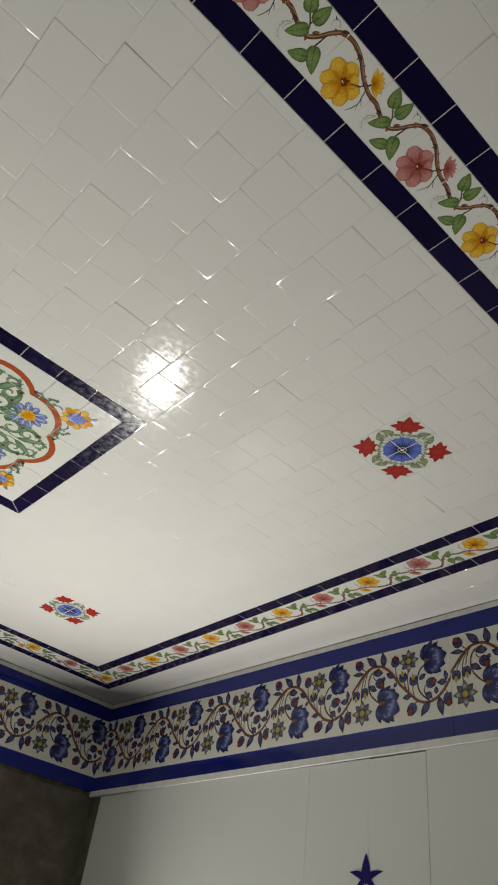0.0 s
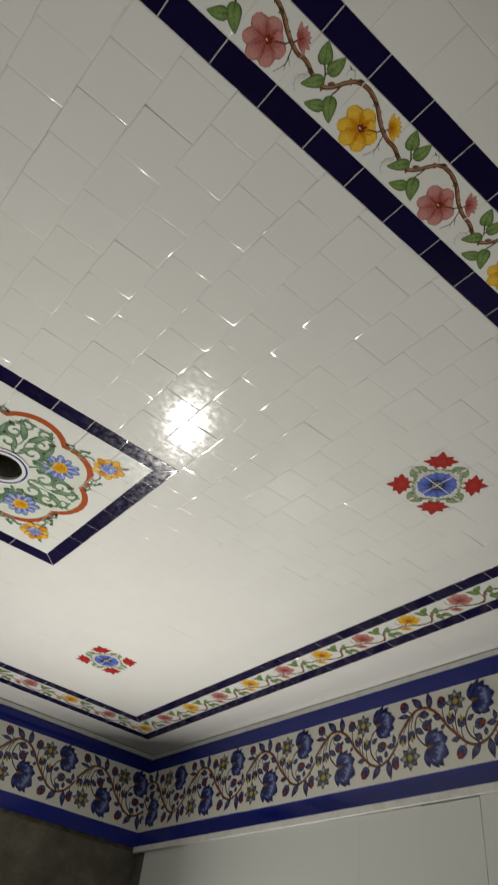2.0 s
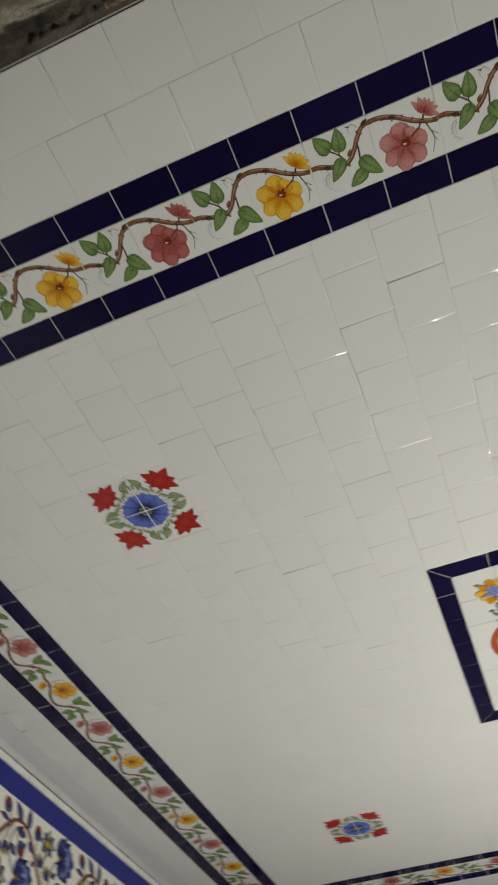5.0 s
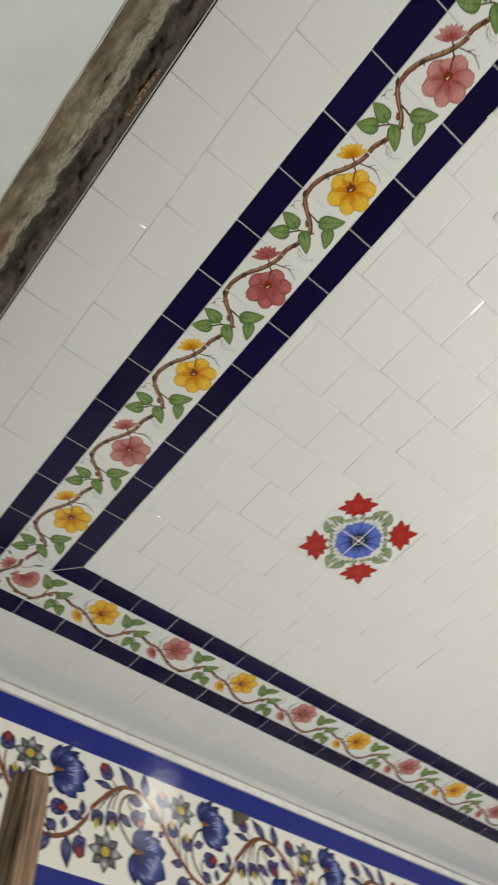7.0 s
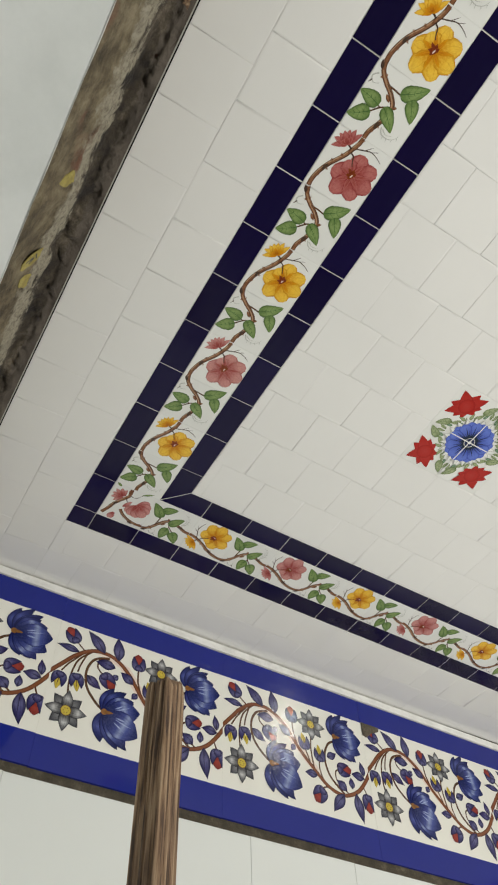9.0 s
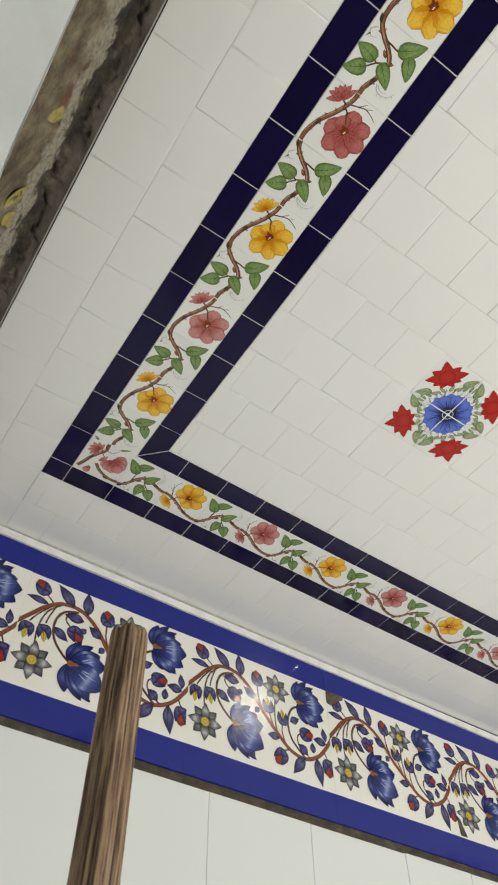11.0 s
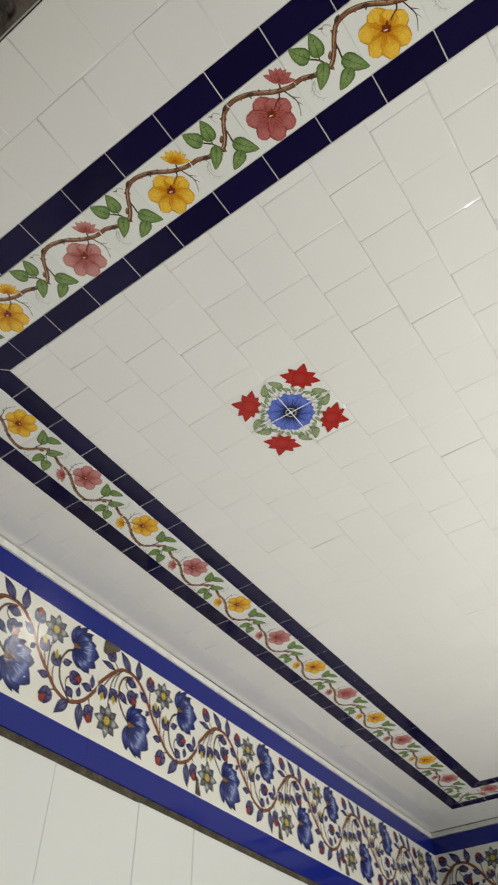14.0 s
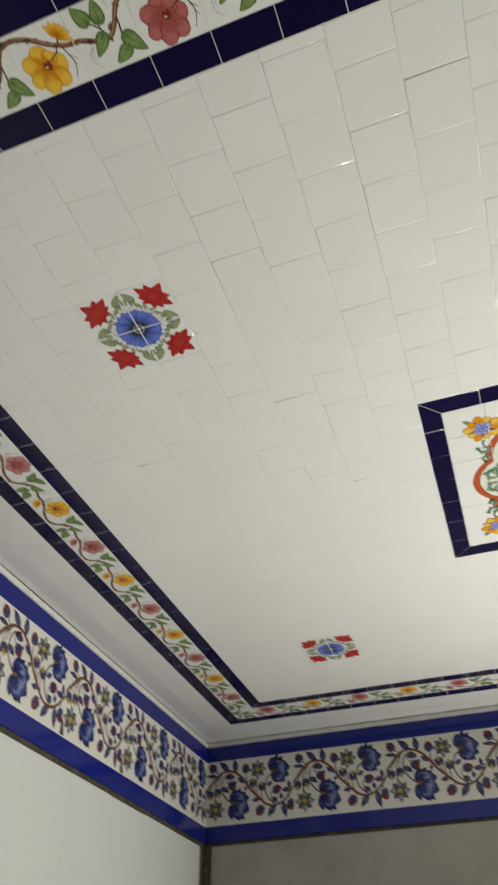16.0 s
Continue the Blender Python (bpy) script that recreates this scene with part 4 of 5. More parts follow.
BLADE = lambda t: math.sin(math.pi * t ** 1.18) ** 0.8 * (1 - 0.18 * t) if 0 < t < 1 else 0.0


def tulip(p, c, petals, size=1.0):
    """The large blue flower: hooked dark outer petals, and a broad satin body of inner ones, fanned from its calyx at c."""
    for deg, ln, wd, bd in petals:
        outer = abs(bd) > 0.15
        p.petal(c, radians(deg), size * ln * 1.08, size * wd, ROYAL if outer else COBALT, BLADE, bd, 18, 0.04, 0.0 if outer else 0.05, 4)
        if not outer:
            for off, far in ((6, 0.50), (-9, 0.38), (14, 0.34)):
                a = radians(deg + off)
                b = (c[0] + size * ln * 0.34 * math.cos(a), c[1] + size * ln * 0.34 * math.sin(a))
                p.petal(b, a, size * ln * far, size * 0.008, SATIN, POINT, 0.08, 6)
    p.disc(c, size * 0.019, GOLDEN, 10)
    p.petal(c, radians(5), size * 0.055, size * 0.022, GOLDEN, POINT)


def star(p, c, r):
    for k in (1, 3, 5, 7, 0, 2, 4, 6):
        p.petal(c, radians(90 + 45 * k), r * (1.04 if k % 2 else 1.12), r * (0.70 if k % 2 else 0.62), SLATE if k % 2 else SILVER, POINT, 0, 10)
    p.disc(c, r * 0.28, LEMON, 14)
    p.disc(c, r * 0.30, UMBER, 14, hole=0.86)
    for k in range(6):
        p.disc((c[0] + r * 0.13 * math.cos(k * 1.05), c[1] + r * 0.13 * math.sin(k * 1.05)), r * 0.03, UMBER, 6)


def bud(p, c, angle, size, m):
    d = Vector((math.cos(angle), math.sin(angle)))
    o = Vector(c) - d * size * 0.42
    if m is LEMON:
        p.petal(tuple(o + d * size * 0.20), angle, size * 0.82, size * 0.40, m, OVAL, 0.05, 10)
        p.line([tuple(o + d * size * 0.35), tuple(o + d * size * 0.85)], size * 0.05, UMBER, (1, 0.3), 2)
    else:
        p.petal(tuple(o + d * size * 0.18), angle, size * 0.78, size * 0.62, m, BUD, 0.05, 10)
    for hand in (-1, 1):
        p.petal(tuple(o), angle + hand * 0.95, size * 0.70, size * 0.40, INDIGO, LENS, -0.75 * hand, 10)
    p.petal(tuple(o - d * size * 0.03), angle, size * 0.42, size * 0.46, INDIGO, LENS, 0, 8)


def spray():
    """One repeat of the frieze, 1 wide and H high."""
    p = Paint()
    H = (FRIEZE[2] - FRIEZE[1]) / FW
    at = lambda u, v: (u, v * H)
    stem = [(-0.03, 0.47), (0.05, 0.61), (0.12, 0.73), (0.21, 0.815), (0.32, 0.81), (0.42, 0.70), (0.51, 0.52), (0.60, 0.38), (0.69, 0.26), (0.79, 0.22), (0.89, 0.28), (0.96, 0.39), (1.03, 0.55)]
    p.area([at(*q) for q in ((0.22, 0.80), (0.36, 0.74), (0.46, 0.56), (0.56, 0.40), (0.70, 0.24), (0.62, 0.42), (0.50, 0.62), (0.42, 0.76), (0.32, 0.82))][::-1], BLUSH)
    # thin stems
    for pts, w, m in (
        ([(0.30, 0.79), (0.22, 0.74), (0.185, 0.62), (0.20, 0.48), (0.26, 0.37), (0.32, 0.31)], 0.014, UMBER),
        ([(0.20, 0.80), (0.13, 0.68), (0.105, 0.50), (0.115, 0.32)], 0.010, UMBER),
        ([(0.16, 0.77), (0.09, 0.64), (0.055, 0.55)], 0.009, UMBER),
        ([(0.18, 0.79), (0.15, 0.66), (0.14, 0.58)], 0.009, UMBER),
        ([(0.25, 0.77), (0.24, 0.68), (0.28, 0.62)], 0.009, UMBER),
        ([(0.16, 0.78), (0.12, 0.83), (0.10, 0.86)], 0.009, UMBER),
        ([(0.50, 0.55), (0.475, 0.66), (0.47, 0.78)], 0.010, UMBER),
        ([(0.60, 0.40), (0.59, 0.56), (0.60, 0.70)], 0.010, UMBER),
        ([(0.58, 0.42), (0.56, 0.50), (0.55, 0.55)], 0.009, UMBER),
        ([(0.66, 0.30), (0.64, 0.40), (0.645, 0.48)], 0.009, UMBER),
        ([(0.80, 0.23), (0.71, 0.36), (0.685, 0.52), (0.72, 0.66), (0.79, 0.72)], 0.014, UMBER),
        ([(0.84, 0.24), (0.76, 0.33), (0.755, 0.42), (0.80, 0.45)], 0.009, UMBER),
        ([(0.70, 0.26), (0.66, 0.24), (0.63, 0.20)], 0.009, UMBER),
        ([(0.94, 0.36), (0.965, 0.28)], 0.009, UMBER),
    ):
        p.line([at(*q) for q in pts], w, m)
    p.line([at(*q) for q in stem], 0.023, RUST)
    # leaves: base, tip, width
    for b, t, w in (
        ((0.13, 0.76), (0.02, 0.79), 0.035), ((0.27, 0.82), (0.18, 0.98), 0.055), ((0.35, 0.79), (0.345, 0.99), 0.055), ((0.34, 0.72), (0.24, 0.74), 0.05),
        ((0.36, 0.66), (0.33, 0.61), 0.03), ((0.19, 0.58), (0.26, 0.49), 0.045), ((0.45, 0.62), (0.385, 0.70), 0.045), ((0.48, 0.55), (0.45, 0.50), 0.03), ((0.62, 0.33), (0.545, 0.34), 0.04),
        ((0.80, 0.23), (0.71, 0.09), 0.055), ((0.885, 0.27), (0.895, 0.05), 0.055), ((0.82, 0.27), (0.765, 0.34), 0.05), ((0.86, 0.30), (0.865, 0.39), 0.035),
        ((0.965, 0.43), (0.88, 0.45), 0.045), ((0.96, 0.45), (0.955, 0.57), 0.035), ((0.70, 0.53), (0.765, 0.57), 0.04),
    ):
        q = Vector(at(*t)) - Vector(at(*b))
        p.petal(at(*b), math.atan2(q.y, q.x), q.length * 1.15, w * 1.22, INDIGO, ALMOND, 0.10, 12)
        p.line([at(*b), at(*(np.array(b) * 0.15 + np.array(t) * 0.85))], 0.004, INKLINE, (1, 0.4), 2)
    for c, deg, s, m in (
        ((0.08, 0.89), 125, 0.085, SCARLET), ((0.05, 0.475), 262, 0.08, LEMON), ((0.142, 0.50), 278, 0.08, LEMON), ((0.305, 0.585), 315, 0.085, SCARLET),
        ((0.468, 0.83), 95, 0.085, SCARLET), ((0.545, 0.60), 100, 0.08, LEMON), ((0.648, 0.53), 92, 0.08, LEMON), ((0.815, 0.455), 10, 0.085, SCARLET),
        ((0.625, 0.17), 230, 0.09, SCARLET), ((0.968, 0.215), 268, 0.09, SCARLET),
    ):
        bud(p, at(*c), radians(deg), s * 1.26, m)
    star(p, at(0.118, 0.235), 0.098)
    star(p, at(0.605, 0.80), 0.092)
    tulip(p, at(0.312, 0.315), LOW_TULIP, 0.92)
    tulip(p, at(0.772, 0.755), HIGH_TULIP, 0.86)
    return p


def frieze_mesh(u0=0.0, u1=1.0):
    """One frieze tile: a slab with two blue bands and the painted spray, cut to u0..u1."""
    z0, z1, z2, z3 = FRIEZE
    bm = bmesh.new()
    g, r, t = 0.00002, 0.0003, 0.010
    x0, x1 = u0 * FW + g, u1 * FW - g
    for lo, hi, m in ((z0, z1, 1), (z1, z2, 0), (z2, z3, 1)):
        a = [bm.verts.new(q) for q in ((x0 + r, lo, t), (x1 - r, lo, t), (x1 - r, hi, t), (x0 + r, hi, t))]
        bm.faces.new(a).material_index = m
        for s in (0, 1):
            xa, xb = (x0 + r, x0) if s == 0 else (x1 - r, x1)
            b = [bm.verts.new(q) for q in ((xa, lo, t), (xa, hi, t), (xb, hi, t - r), (xb, lo, t - r), (xb, hi, 0), (xb, lo, 0))]
            f = [(b[0], b[1], b[2], b[3]), (b[3], b[2], b[4], b[5])]
            for q in f:
                bm.faces.new(q if s == 0 else tuple(reversed(q))).material_index = m
    for y, flip in ((z0, False), (z3, True)):
        b = [bm.verts.new(q) for q in ((x0, y, 0), (x1, y, 0), (x1, y, t - r), (x1 - r, y, t), (x0 + r, y, t), (x0, y, t - r))]
        bm.faces.new(tuple(reversed(b)) if flip else b).material_index = 1
    me = bpy.data.meshes.new("frieze_tile")
    p = Paint()
    p.mat(CREAM), p.mat(BLUE)
    p.merge(SPRAY, pose(0, FRIEZE[1], 0.01012) @ Matrix.Diagonal((FW, FW, 1, 1)))
    bm2 = bmesh.new()
    pm = p.mesh("spray")
    bm2.from_mesh(pm)
    for x, n in ((x0 + r, (-1, 0, 0)), (x1 - r, (1, 0, 0))):
        bmesh.ops.bisect_plane(bm2, geom=bm2.verts[:] + bm2.edges[:] + bm2.faces[:], plane_co=(x, 0, 0), plane_no=n, clear_outer=True)
    bm2.to_mesh(pm)
    bm2.free()
    bm.to_mesh(me)
    bm.free()
    bm = bmesh.new()
    bm.from_mesh(pm)
    bm.from_mesh(me)
    bm.to_mesh(me)
    bm.free()
    for m in p.mats:
        me.materials.append(m)
    return me


SPRAY = spray()
FULL = frieze_mesh()


def frieze(wall_ob, length, first, rise=0.0):
    """Frieze tiles along a wall, with a joint at first (metres from the wall's left end)."""
    k = -math.ceil(first / FW)
    while first + k * FW < length - 0.01:
        x = first + k * FW
        u0, u1 = max(0.0, (0.006 - x) / FW), min(1.0, (length - 0.006 - x) / FW)
        if u1 - u0 > 0.03:
            whole = u0 == 0 and u1 == 1
            ob = part("frieze_tile", FULL if whole else frieze_mesh(u0, u1), [], wall_ob, "" if whole else "cut floral frieze tile")
            ob.matrix_basis = pose(x, rise + random.uniform(-0.0008, 0.0008), random.uniform(-0.0002, 0.0002))
        k += 1


frieze(wall_west, LW, 0.321 - SW.y, -0.003)
frieze(wall_north, LN, -0.03 - NW.x, -0.002)
frieze(wall_east, LE, NE.y - 1.308)


def strip(name, wall_ob, length, y0, y1, z0, z1, material, label, wobble=0.0, seed=1, x0=0.006, x1=None):
    """A long moulding or joint along a wall, with an uneven lower or upper rim."""
    rng = random.Random(seed)
    x1 = length - 0.006 if x1 is None else x1
    n = max(2, int((x1 - x0) / 0.03))
    bm = bmesh.new()
    sections = []
    for i in range(n + 1):
        x = x0 + (x1 - x0) * i / n
        a, b = y0 + rng.uniform(-1, 1) * wobble, y1 + rng.uniform(-1, 1) * wobble * 0.3
        sections.append([bm.verts.new(q) for q in ((x, a, z0), (x, a, z1), (x, b, z1), (x, b, z0))])
    for s, e in zip(sections, sections[1:]):
        for k in range(4):
            bm.faces.new((s[k], s[(k + 1) % 4], e[(k + 1) % 4], e[k]))
    bm.faces.new(sections[0][::-1])
    bm.faces.new(sections[-1])
    bmesh.ops.recalc_face_normals(bm, faces=bm.faces)
    return part(name, bm, material, wall_ob, label)


# thin white mortar between frieze and ceiling; rough dark bed or white ledge under the frieze
for w, n in ((wall_west, LW), (wall_north, LN), (wall_east, LE)):
    strip("grout_line", w, n, FRIEZE[3] + 0.0015, ZC - 0.0042, -0.002, 0.0112, LIME, "white mortar line", 0.0008, 4)
    # added solid strip, coloured dark as the shade of the gap under the ceiling
    strip("joint", w, n, ZC - 0.0041, ZC - 0.0004, -0.002, 0.0045, JOINT_SHADE, "thin strip coloured as the shade in an open joint", 0.0012, 9)
strip("mortar_bed", wall_west, LW, FRIEZE[0] - 0.03, FRIEZE[0] - 0.0005, -0.002, 0.004, MORTAR, "dark rough mortar joint", 0.004, 5)
strip("mortar_bed", wall_north, LN, FRIEZE[0] - 0.018, FRIEZE[0] - 0.0035, -0.002, 0.004, MORTAR, "dark rough mortar joint", 0.004, 6)
strip("ledge", wall_east, LE, FRIEZE[0] - 0.0255, FRIEZE[0] - 0.0005, -0.002, 0.0215, LIME, "white plaster ledge", 0.0004, 7)


# ---- white wall tiles ----
def slab_mesh(name, w, h, t, g=0.0004, r=0.0006):
    bm = bmesh.new()
    rings = [[bm.verts.new(q) for q in ((g + d, g + d, z), (w - g - d, g + d, z), (w - g - d, h - g - d, z), (g + d, h - g - d, z))] for d, z in ((0, 0), (0, t - r), (r, t))]
    for a, b in zip(rings, rings[1:]):
        for k in range(4):
            bm.faces.new((a[k], a[(k + 1) % 4], b[(k + 1) % 4], b[k]))
    bm.faces.new(rings[-1])
    me = bpy.data.meshes.new(name)
    bm.to_mesh(me)
    bm.free()
    me.materials.append(PANEL)
    return me


PH = 0.45


def clad(wall_ob, joints, top, lift=0.0, drop=None):
    """White panels between the joints, which are metres from the wall's left end; the panel number drop sits lower."""
    for k, (xa, xb) in enumerate(zip(joints, joints[1:])):
        row = slab_mesh("wall_tile", xb - xa, PH, 0.012)
        for n in range(5):
            h = min(PH, top - n * PH)
            ob = part("wall_tile", row if h == PH else slab_mesh("wall_tile", xb - xa, h, 0.012), [], wall_ob)
            dy = random.uniform(-0.0015, 0.0015) - (0.005 if drop == k and n == 0 else 0)
            ob.matrix_basis = pose(xa, top - n * PH - h + dy, lift + random.uniform(-0.0004, 0.0004), random.gauss(0, 0.04), random.gauss(0, 0.03), random.gauss(0, 0.02))


clad(wall_west, [0.0] + [y - SW.y for y in (-0.16, 0.115, 0.389, 0.667, 0.962, 1.19, 1.465, 1.74, 2.015, 2.29, 2.565)] + [LW - 0.074], FRIEZE[0] - 0.026, 0.002)
clad(wall_east, [0.10] + [NE.y - y for y in (1.501, 1.22, 0.984, 0.71, 0.44, 0.17, -0.10)] + [LE], FRIEZE[0] - 0.027, 0.0, drop=2)
me = slab_mesh("cement_coat", 1.705, FRIEZE[0] - 0.018, 0.012)
me.materials.clear()
me.materials.append(GREYCOAT)
ob = part("cement_coat", me, [], wall_north, "smooth grey cement coat")
ob.matrix_basis = pose(0.045, 0.0, 0.0)

# bare corner trim
bm = bmesh.new()
block(bm, 0.004, 0.031, 0.0, FRIEZE[0] - 0.018, 0.0, 0.013)
part("corner_trim", bm, BRICKY, wall_north, "brown unfinished corner edge")

# the dark blue lily set into the east panels
p = Paint()
p.petal((0, -0.075), radians(90), 0.118, 0.036, INK, POINT, 0, 12)
p.petal((-0.004, -0.055), radians(128), 0.062, 0.026, INK, POINT, 0.55, 10)
p.petal((0.004, -0.055), radians(52), 0.062, 0.026, INK, POINT, -0.55, 10)
p.petal((-0.008, -0.05), radians(250), 0.06, 0.022, INK, POINT, -0.4, 10)
p.petal((0.008, -0.05), radians(290), 0.06, 0.022, INK, POINT, 0.4, 10)
p.line([(-0.026, -0.05), (0.026, -0.05)], 0.010, INK)
ob = part("lily_inlay", p.mesh("lily_inlay"), [], wall_east, "dark blue lily ornament")
ob.matrix_basis = pose(NE.y - 1.228, 1.797, 0.0135) @ Matrix.Diagonal((1.0, 0.78, 1, 1))

# chipped corners of the frieze, bare mortar showing
def chip(wall_ob, x, y, pts):
    bm = bmesh.new()
    top = [bm.verts.new((q[0], q[1], 0.0128)) for q in pts]
    low = [bm.verts.new((q[0] * 1.05, q[1] * 1.05, 0.0085)) for q in pts]
    for k in range(len(pts)):
        bm.faces.new((low[k], low[(k + 1) % len(pts)], top[(k + 1) % len(pts)], top[k]))
    bm.faces.new(top)
    bmesh.ops.recalc_face_normals(bm, faces=bm.faces)
    ob = part("chip", bm, MORTAR, wall_ob, "chipped tile corner filled with grey mortar")
    ob.matrix_basis = pose(x, y, 0)


chip(wall_west, 0.759 - SW.y, FRIEZE[2], [(0, -0.002), (0, -0.038), (0.012, -0.042), (0.030, -0.026), (0.058, -0.012), (0.060, -0.002)])
for k in (2, 3, 4):
    chip(wall_west, 0.321 + FW * k - SW.y, FRIEZE[1], [(0, 0.001), (0.022, 0.001), (0.016, 0.02), (0.008, 0.045), (0, 0.05)])


# ---- the passage behind: floor, soffit, closing walls ----
bm = bmesh.new()
block(bm, -0.62, 3.3, -1.75, 3.25, -0.1, 0.0)
tagged(part("floor", bm, FLOOR), "plain grey concrete floor", "floor", kind="structure")
for name, a, b in (("wall_passage_west", Vector((SW.x, -1.6)), Vector((SW.x, -0.4501))), ("wall_passage_east", Vector((SE.x, -0.4501)), Vector((SE.x, -1.6))), ("wall_south", Vector((3.26, -1.6)), Vector((-0.56, -1.6)))):
    tagged(wall(name, a, b, PLASTER, "plain white plaster wall")[0], kind="structure")
bm = bmesh.new()
block(bm, SW.x, SE.x, -1.6, -0.510, 2.416, 2.73)
bmesh.ops.subdivide_edges(bm, edges=[e for e in bm.edges if abs(e.verts[0].co.x - e.verts[1].co.x) > 1], cuts=140)
rng = random.Random(11)
for v in bm.verts:
    if v.co.y > -0.6 and v.co.z < 2.5:
        v.co.y += 0.0012 * noise.noise(Vector((v.co.x * 14, 1, 0))) + 0.0010 * noise.noise(Vector((v.co.x * 60, 2, 0)))
        v.co.z += 0.001 * noise.noise(Vector((v.co.x * 9, 5, 0)))
soffit = part("passage_soffit", bm, PLASTER)
tagged(soffit, "white plastered soffit of the passage behind the room", "soffit", kind="structure")

# the unfinished masonry edge between the tiled ceiling and the white soffit
bm = bmesh.new()
NXS, NYS = 560, 26
profile = [(-0.4258, 2.5995), (-0.438, 2.597), (-0.450, 2.594), (-0.463, 2.584), (-0.472, 2.545), (-0.487, 2.503), (-0.498, 2.464), (-0.5050, 2.434), (-0.5108, 2.4153)]
grid = []
for i in range(NXS + 1):
    x = -0.423 + 3.532 * i / NXS
    shift = 0.006 * noise.noise(Vector((x * 11, 3, 1))) + 0.004 * noise.noise(Vector((x * 37, 3, 5)))
    row = []
    for j in range(NYS + 1):
        t = j / NYS * (len(profile) - 1)
        k = min(int(t), len(profile) - 2)
        q = t - k
        y = profile[k][0] * (1 - q) + profile[k + 1][0] * q
        z = profile[k][1] * (1 - q) + profile[k + 1][1] * q
        fade = min(1.0, j / 3, (NYS - j) / 3)
        rough = 0.008 * noise.noise(Vector((x * 26, y * 50, z * 30))) + 0.006 * noise.noise(Vector((x * 70, y * 90, z * 60))) + 0.005 * noise.noise(Vector((x * 110, y * 130, z * 90)))
        lump = math.exp(-((y + 0.474) / 0.008) ** 2) * (0.006 + 0.010 * noise.noise(Vector((x * 45, y * 60, 9))))
        row.append(bm.verts.new((x, y + fade * (shift + 0.3 * rough), z + fade * (rough - 0.002 - lump))))
    grid.append(row)
for i in range(NXS):
    for j in range(NYS):
        bm.faces.new((grid[i][j], grid[i][j + 1], grid[i + 1][j + 1], grid[i + 1][j]))
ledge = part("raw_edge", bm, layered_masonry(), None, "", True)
tagged(ledge, "rough brown unplastered masonry edge along the tiled ceiling", "masonry", kind="structure")

# thin pale lip that hangs beside the last row of tiles
bm = bmesh.new()
block(bm, -0.42, 3.09, -0.4262, -0.4240, 2.5985, 2.64)
lip = part("edge_strip", bm, GREYCOAT, ledge, "thin pale edging strip")

# wood shim wedged in the gap, and paper scraps stuck to the masonry
WOOD_M, nt, b = nodes_of("raw_wood")
tc, mp, wn = nt.nodes.new("ShaderNodeTexCoord"), nt.nodes.new("ShaderNodeMapping"), nt.nodes.new("ShaderNodeTexNoise")
mp.inputs["Scale"].default_value = (85, 85, 4.0)
nt.links.new(tc.outputs["Object"], mp.inputs[0])
nt.links.new(mp.outputs[0], wn.inputs["Vector"])
wn.inputs["Scale"].default_value, wn.inputs["Detail"].default_value, wn.inputs["Roughness"].default_value = 2.2, 7, 0.6
base = ramp(nt, wn.outputs["Fac"], [(0.39, (0.040, 0.020, 0.010)), (0.46, (0.15, 0.085, 0.044)), (0.55, (0.27, 0.175, 0.10)), (0.70, (0.42, 0.315, 0.205))])
base = mix(nt, ramp(nt, noise_tex(nt, 9, 4, 0.6), [(0.45, 0.0), (0.7, 0.35)]), base, (0.16, 0.105, 0.07))
nt.links.new(base, b.inputs["Base Color"])
b.inputs["Roughness"].default_value = 0.72
bump(nt, b, wn.outputs["Fac"], 0.7, 0.0025)
bm = bmesh.new()
v = block(bm, -0.045, 0.045, -0.006, 0.006, -0.012, 0.012)
for q in v:
    if q.co.x > 0:
        q.co.y *= 0.5
bmesh.ops.bevel(bm, geom=bm.edges[:], offset=0.0015, segments=2, affect="EDGES")
shim = part("wood_shim", bm, WOOD_M)
shim.matrix_world = pose(0.84, -0.437, 2.605, 0, 0, 2)
tagged(shim, "small orange-brown wooden shim wedged beside the ceiling tiles", "shim")

PAPER = rough_stone("yellow_paper", (0.15, 0.115, 0.045), (0.30, 0.245, 0.06), (0.38, 0.33, 0.12), 40, 0.001, 0.4)
INKY = paint("print_black", [(0.0, (0.02, 0.02, 0.02)), (1.0, (0.03, 0.03, 0.03))])


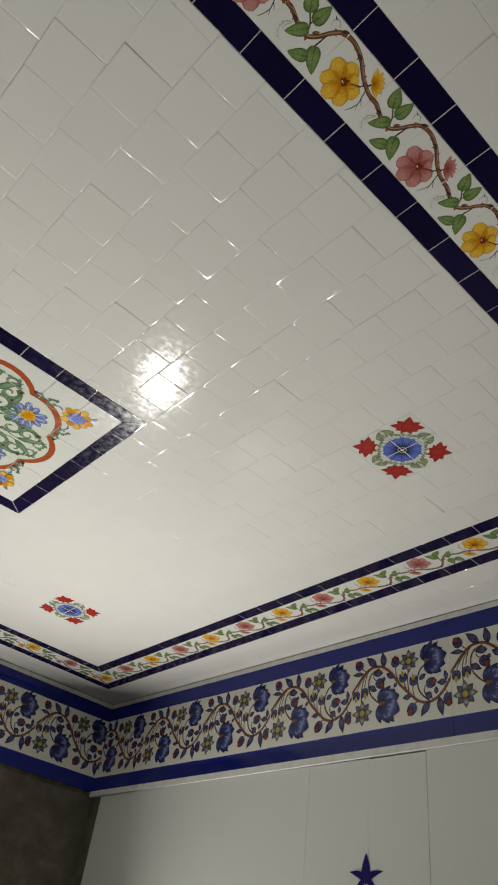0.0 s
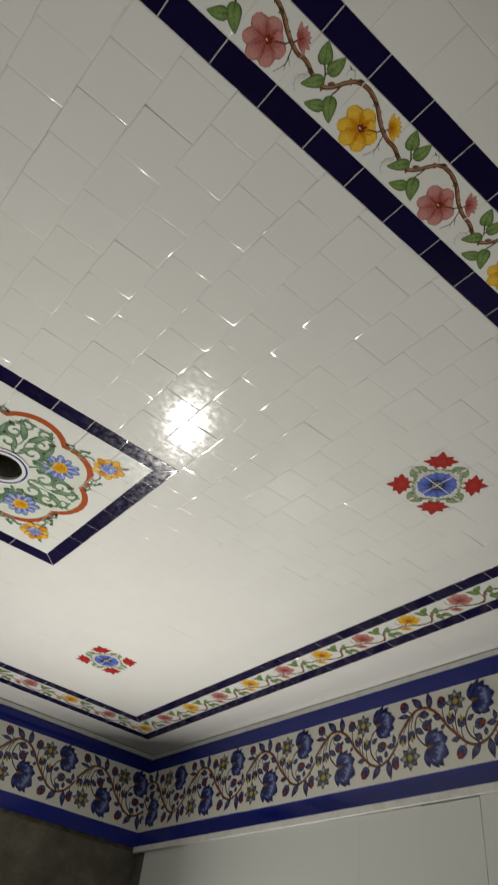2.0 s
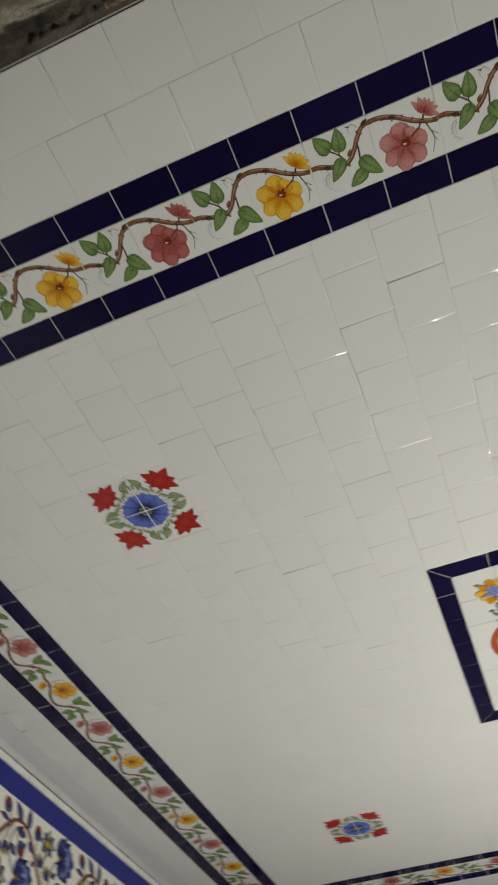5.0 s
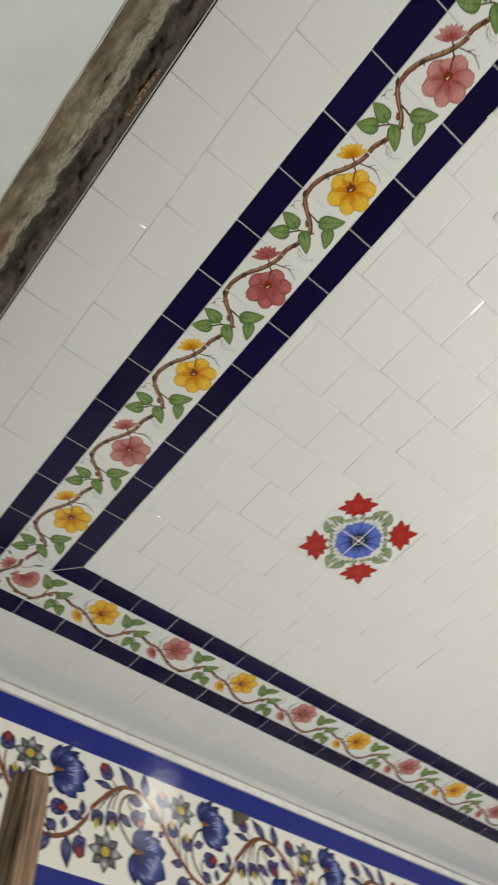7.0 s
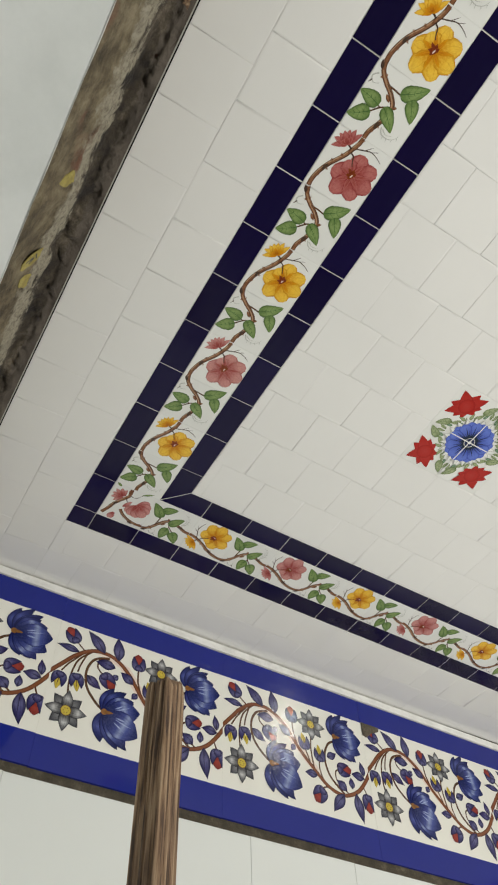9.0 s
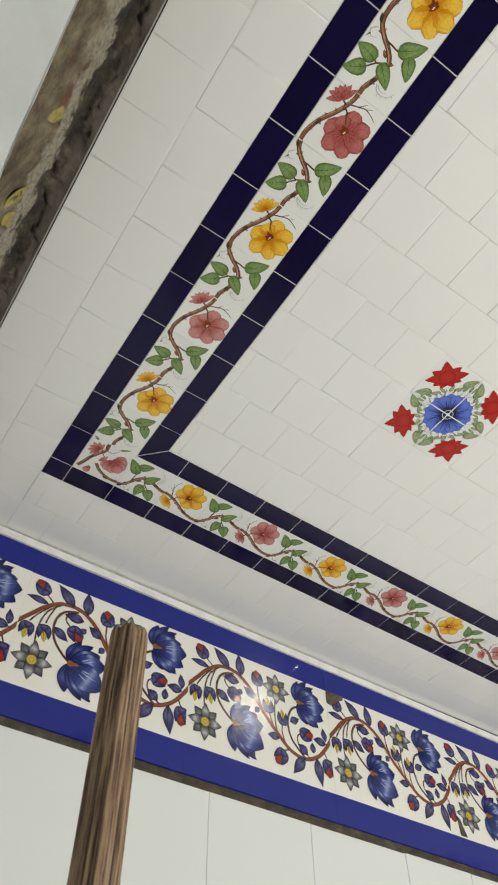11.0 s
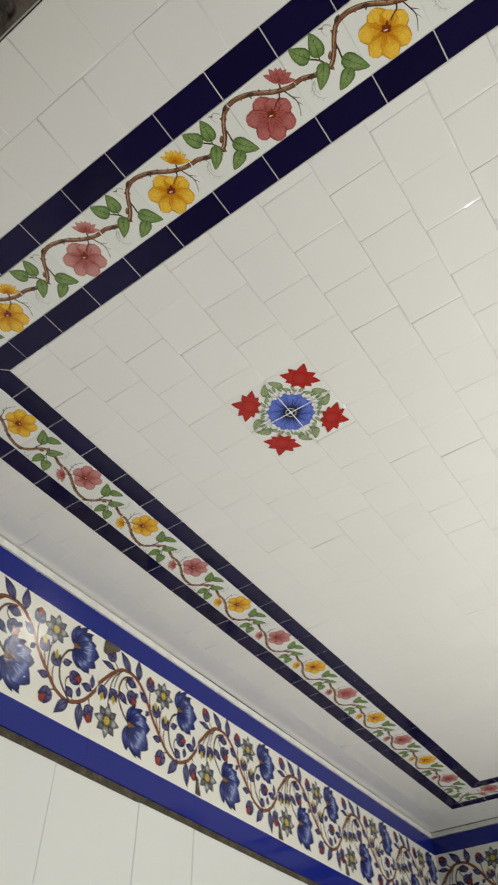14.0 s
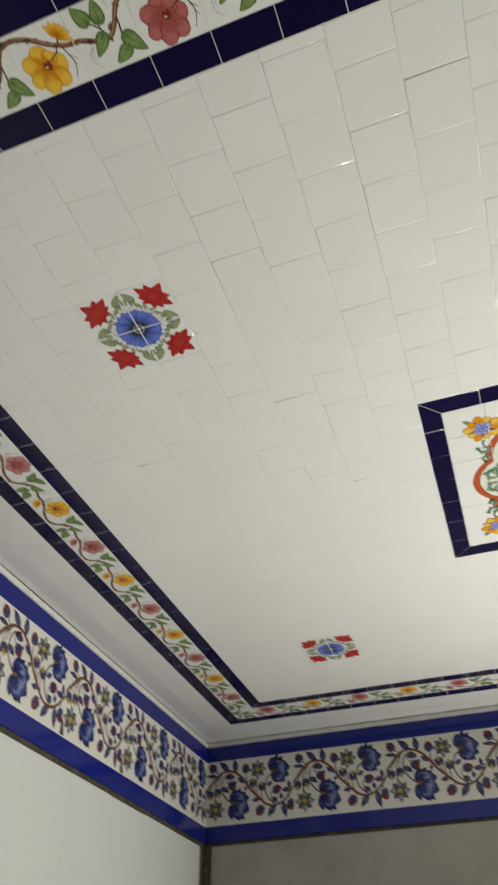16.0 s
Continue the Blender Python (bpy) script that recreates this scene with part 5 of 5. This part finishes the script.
def scrap(x, y, z, w, h, turn, bars):
    bm = bmesh.new()
    rng, pts = random.Random(int(x * 1000)), []
    for k in range(14):
        a = 2 * math.pi * k / 14
        r = 1 + rng.uniform(-0.22, 0.22)
        sq = 1 / max(abs(math.cos(a)) ** 5 + abs(math.sin(a)) ** 5, 1e-6) ** 0.2
        pts.append((w / 2 * r * sq * math.cos(a) * 0.9, h / 2 * r * sq * math.sin(a) * 0.9))
    a = [bm.verts.new((*q, 0.0)) for q in pts]
    c = [bm.verts.new((q[0] * 0.98, q[1] * 0.98, 0.0012)) for q in pts]
    bm.faces.new(c)
    bm.faces.new(a[::-1])
    for k in range(14):
        bm.faces.new((a[k], a[(k + 1) % 14], c[(k + 1) % 14], c[k]))
    ob = part("paper_scrap", bm, PAPER)
    # lies on the sloping masonry, face down and to the north
    ob.matrix_world = pose(x, y, z, 0, 0, 0) @ pose(0, 0, 0, 110 + 0, 0, 180) @ pose(0, 0, 0, 0, 0, turn)
    tagged(ob, "torn yellow paper scrap stuck to the raw masonry", "paper", "paper scraps")
    if bars:
        q = Paint()
        q.line([(-w * 0.2, -h * 0.2), (-w * 0.05, h * 0.1), (w * 0.1, -h * 0.1)], 0.003, INKY)
        q.line([(-w * 0.25, h * 0.22), (w * 0.25, h * 0.22)], 0.003, INKY)
        bars_ob = part("print_mark", q.mesh("print_mark"), [], ob, "dark printed bars")
        bars_ob.matrix_basis = pose(0, 0, 0.0016)


scrap(0.523, -0.4855, 2.503, 0.036, 0.05, 10, False)
scrap(0.343, -0.4855, 2.503, 0.032, 0.036, -8, False)
scrap(0.385, -0.488, 2.495, 0.024, 0.06, 30, True)

# ---- the wooden pole ----
bm = bmesh.new()
POLE_H = 2.052
CRACKS = ((3.55, 0.005, 0.05), (4.25, 0.004, 0.04), (4.62, 0.010, 0.05), (4.9, 0.004, 0.035), (5.35, 0.007, 0.045), (6.0, 0.005, 0.05), (0.6, 0.003, 0.05), (2.6, 0.005, 0.06), (1.6, 0.003, 0.05))
levels = [0, 0.6, 1.1] + [1.2 + 0.02 * k for k in range(42)] + [POLE_H - 0.016, POLE_H - 0.007, POLE_H]
rows = []
for z in levels:
    near, row = max(0.0, (z - POLE_H + 0.045) / 0.045), []
    taper = (1.0 + 0.05 * (POLE_H - z)) * (1 - 0.05 * near ** 3 - (0.05 if z == POLE_H else 0))
    for k in range(144):
        a = 2 * math.pi * k / 144
        c, s = math.cos(a), math.sin(a)
        r = 0.0232 / (abs(c) ** 5 + abs(s) ** 5) ** 0.2
        groove = 0.0
        for n, (g, dep, wid) in enumerate(CRACKS):
            g += 0.10 * noise.noise(Vector((z * 2.3, n * 7.1, 0)))
            dep *= max(0.0, 0.55 + 1.3 * noise.noise(Vector((z * 3.1, n * 3.7, 4))))
            groove = max(groove, dep * math.exp(-(((a - g + math.pi) % (2 * math.pi) - math.pi) / wid) ** 2))
        r = (r - groove) * taper + 0.0006 * noise.noise(Vector((a * 9, z * 6, 1)))
        lift = 0.010 * noise.noise(Vector((c * 1.6, s * 1.6, 2))) if z > POLE_H - 0.03 else 0
        row.append(bm.verts.new((r * c + 0.004 * noise.noise(Vector((z * 2, 0, 0))), r * s, z + lift)))
    rows.append(row)
for r0, r1 in zip(rows, rows[1:]):
    for k in range(144):
        bm.faces.new((r0[k], r0[(k + 1) % 144], r1[(k + 1) % 144], r1[k]))
bm.faces.new(rows[-1])
bm.faces.new(rows[0][::-1])
pole = part("wooden_pole", bm, WOOD_M, None, "", True)
pole.matrix_world = pose(0.072, -0.057, 0, 0, 0, 24)
tagged(pole, "weathered brown wooden pole with split grooves standing upright", "pole")
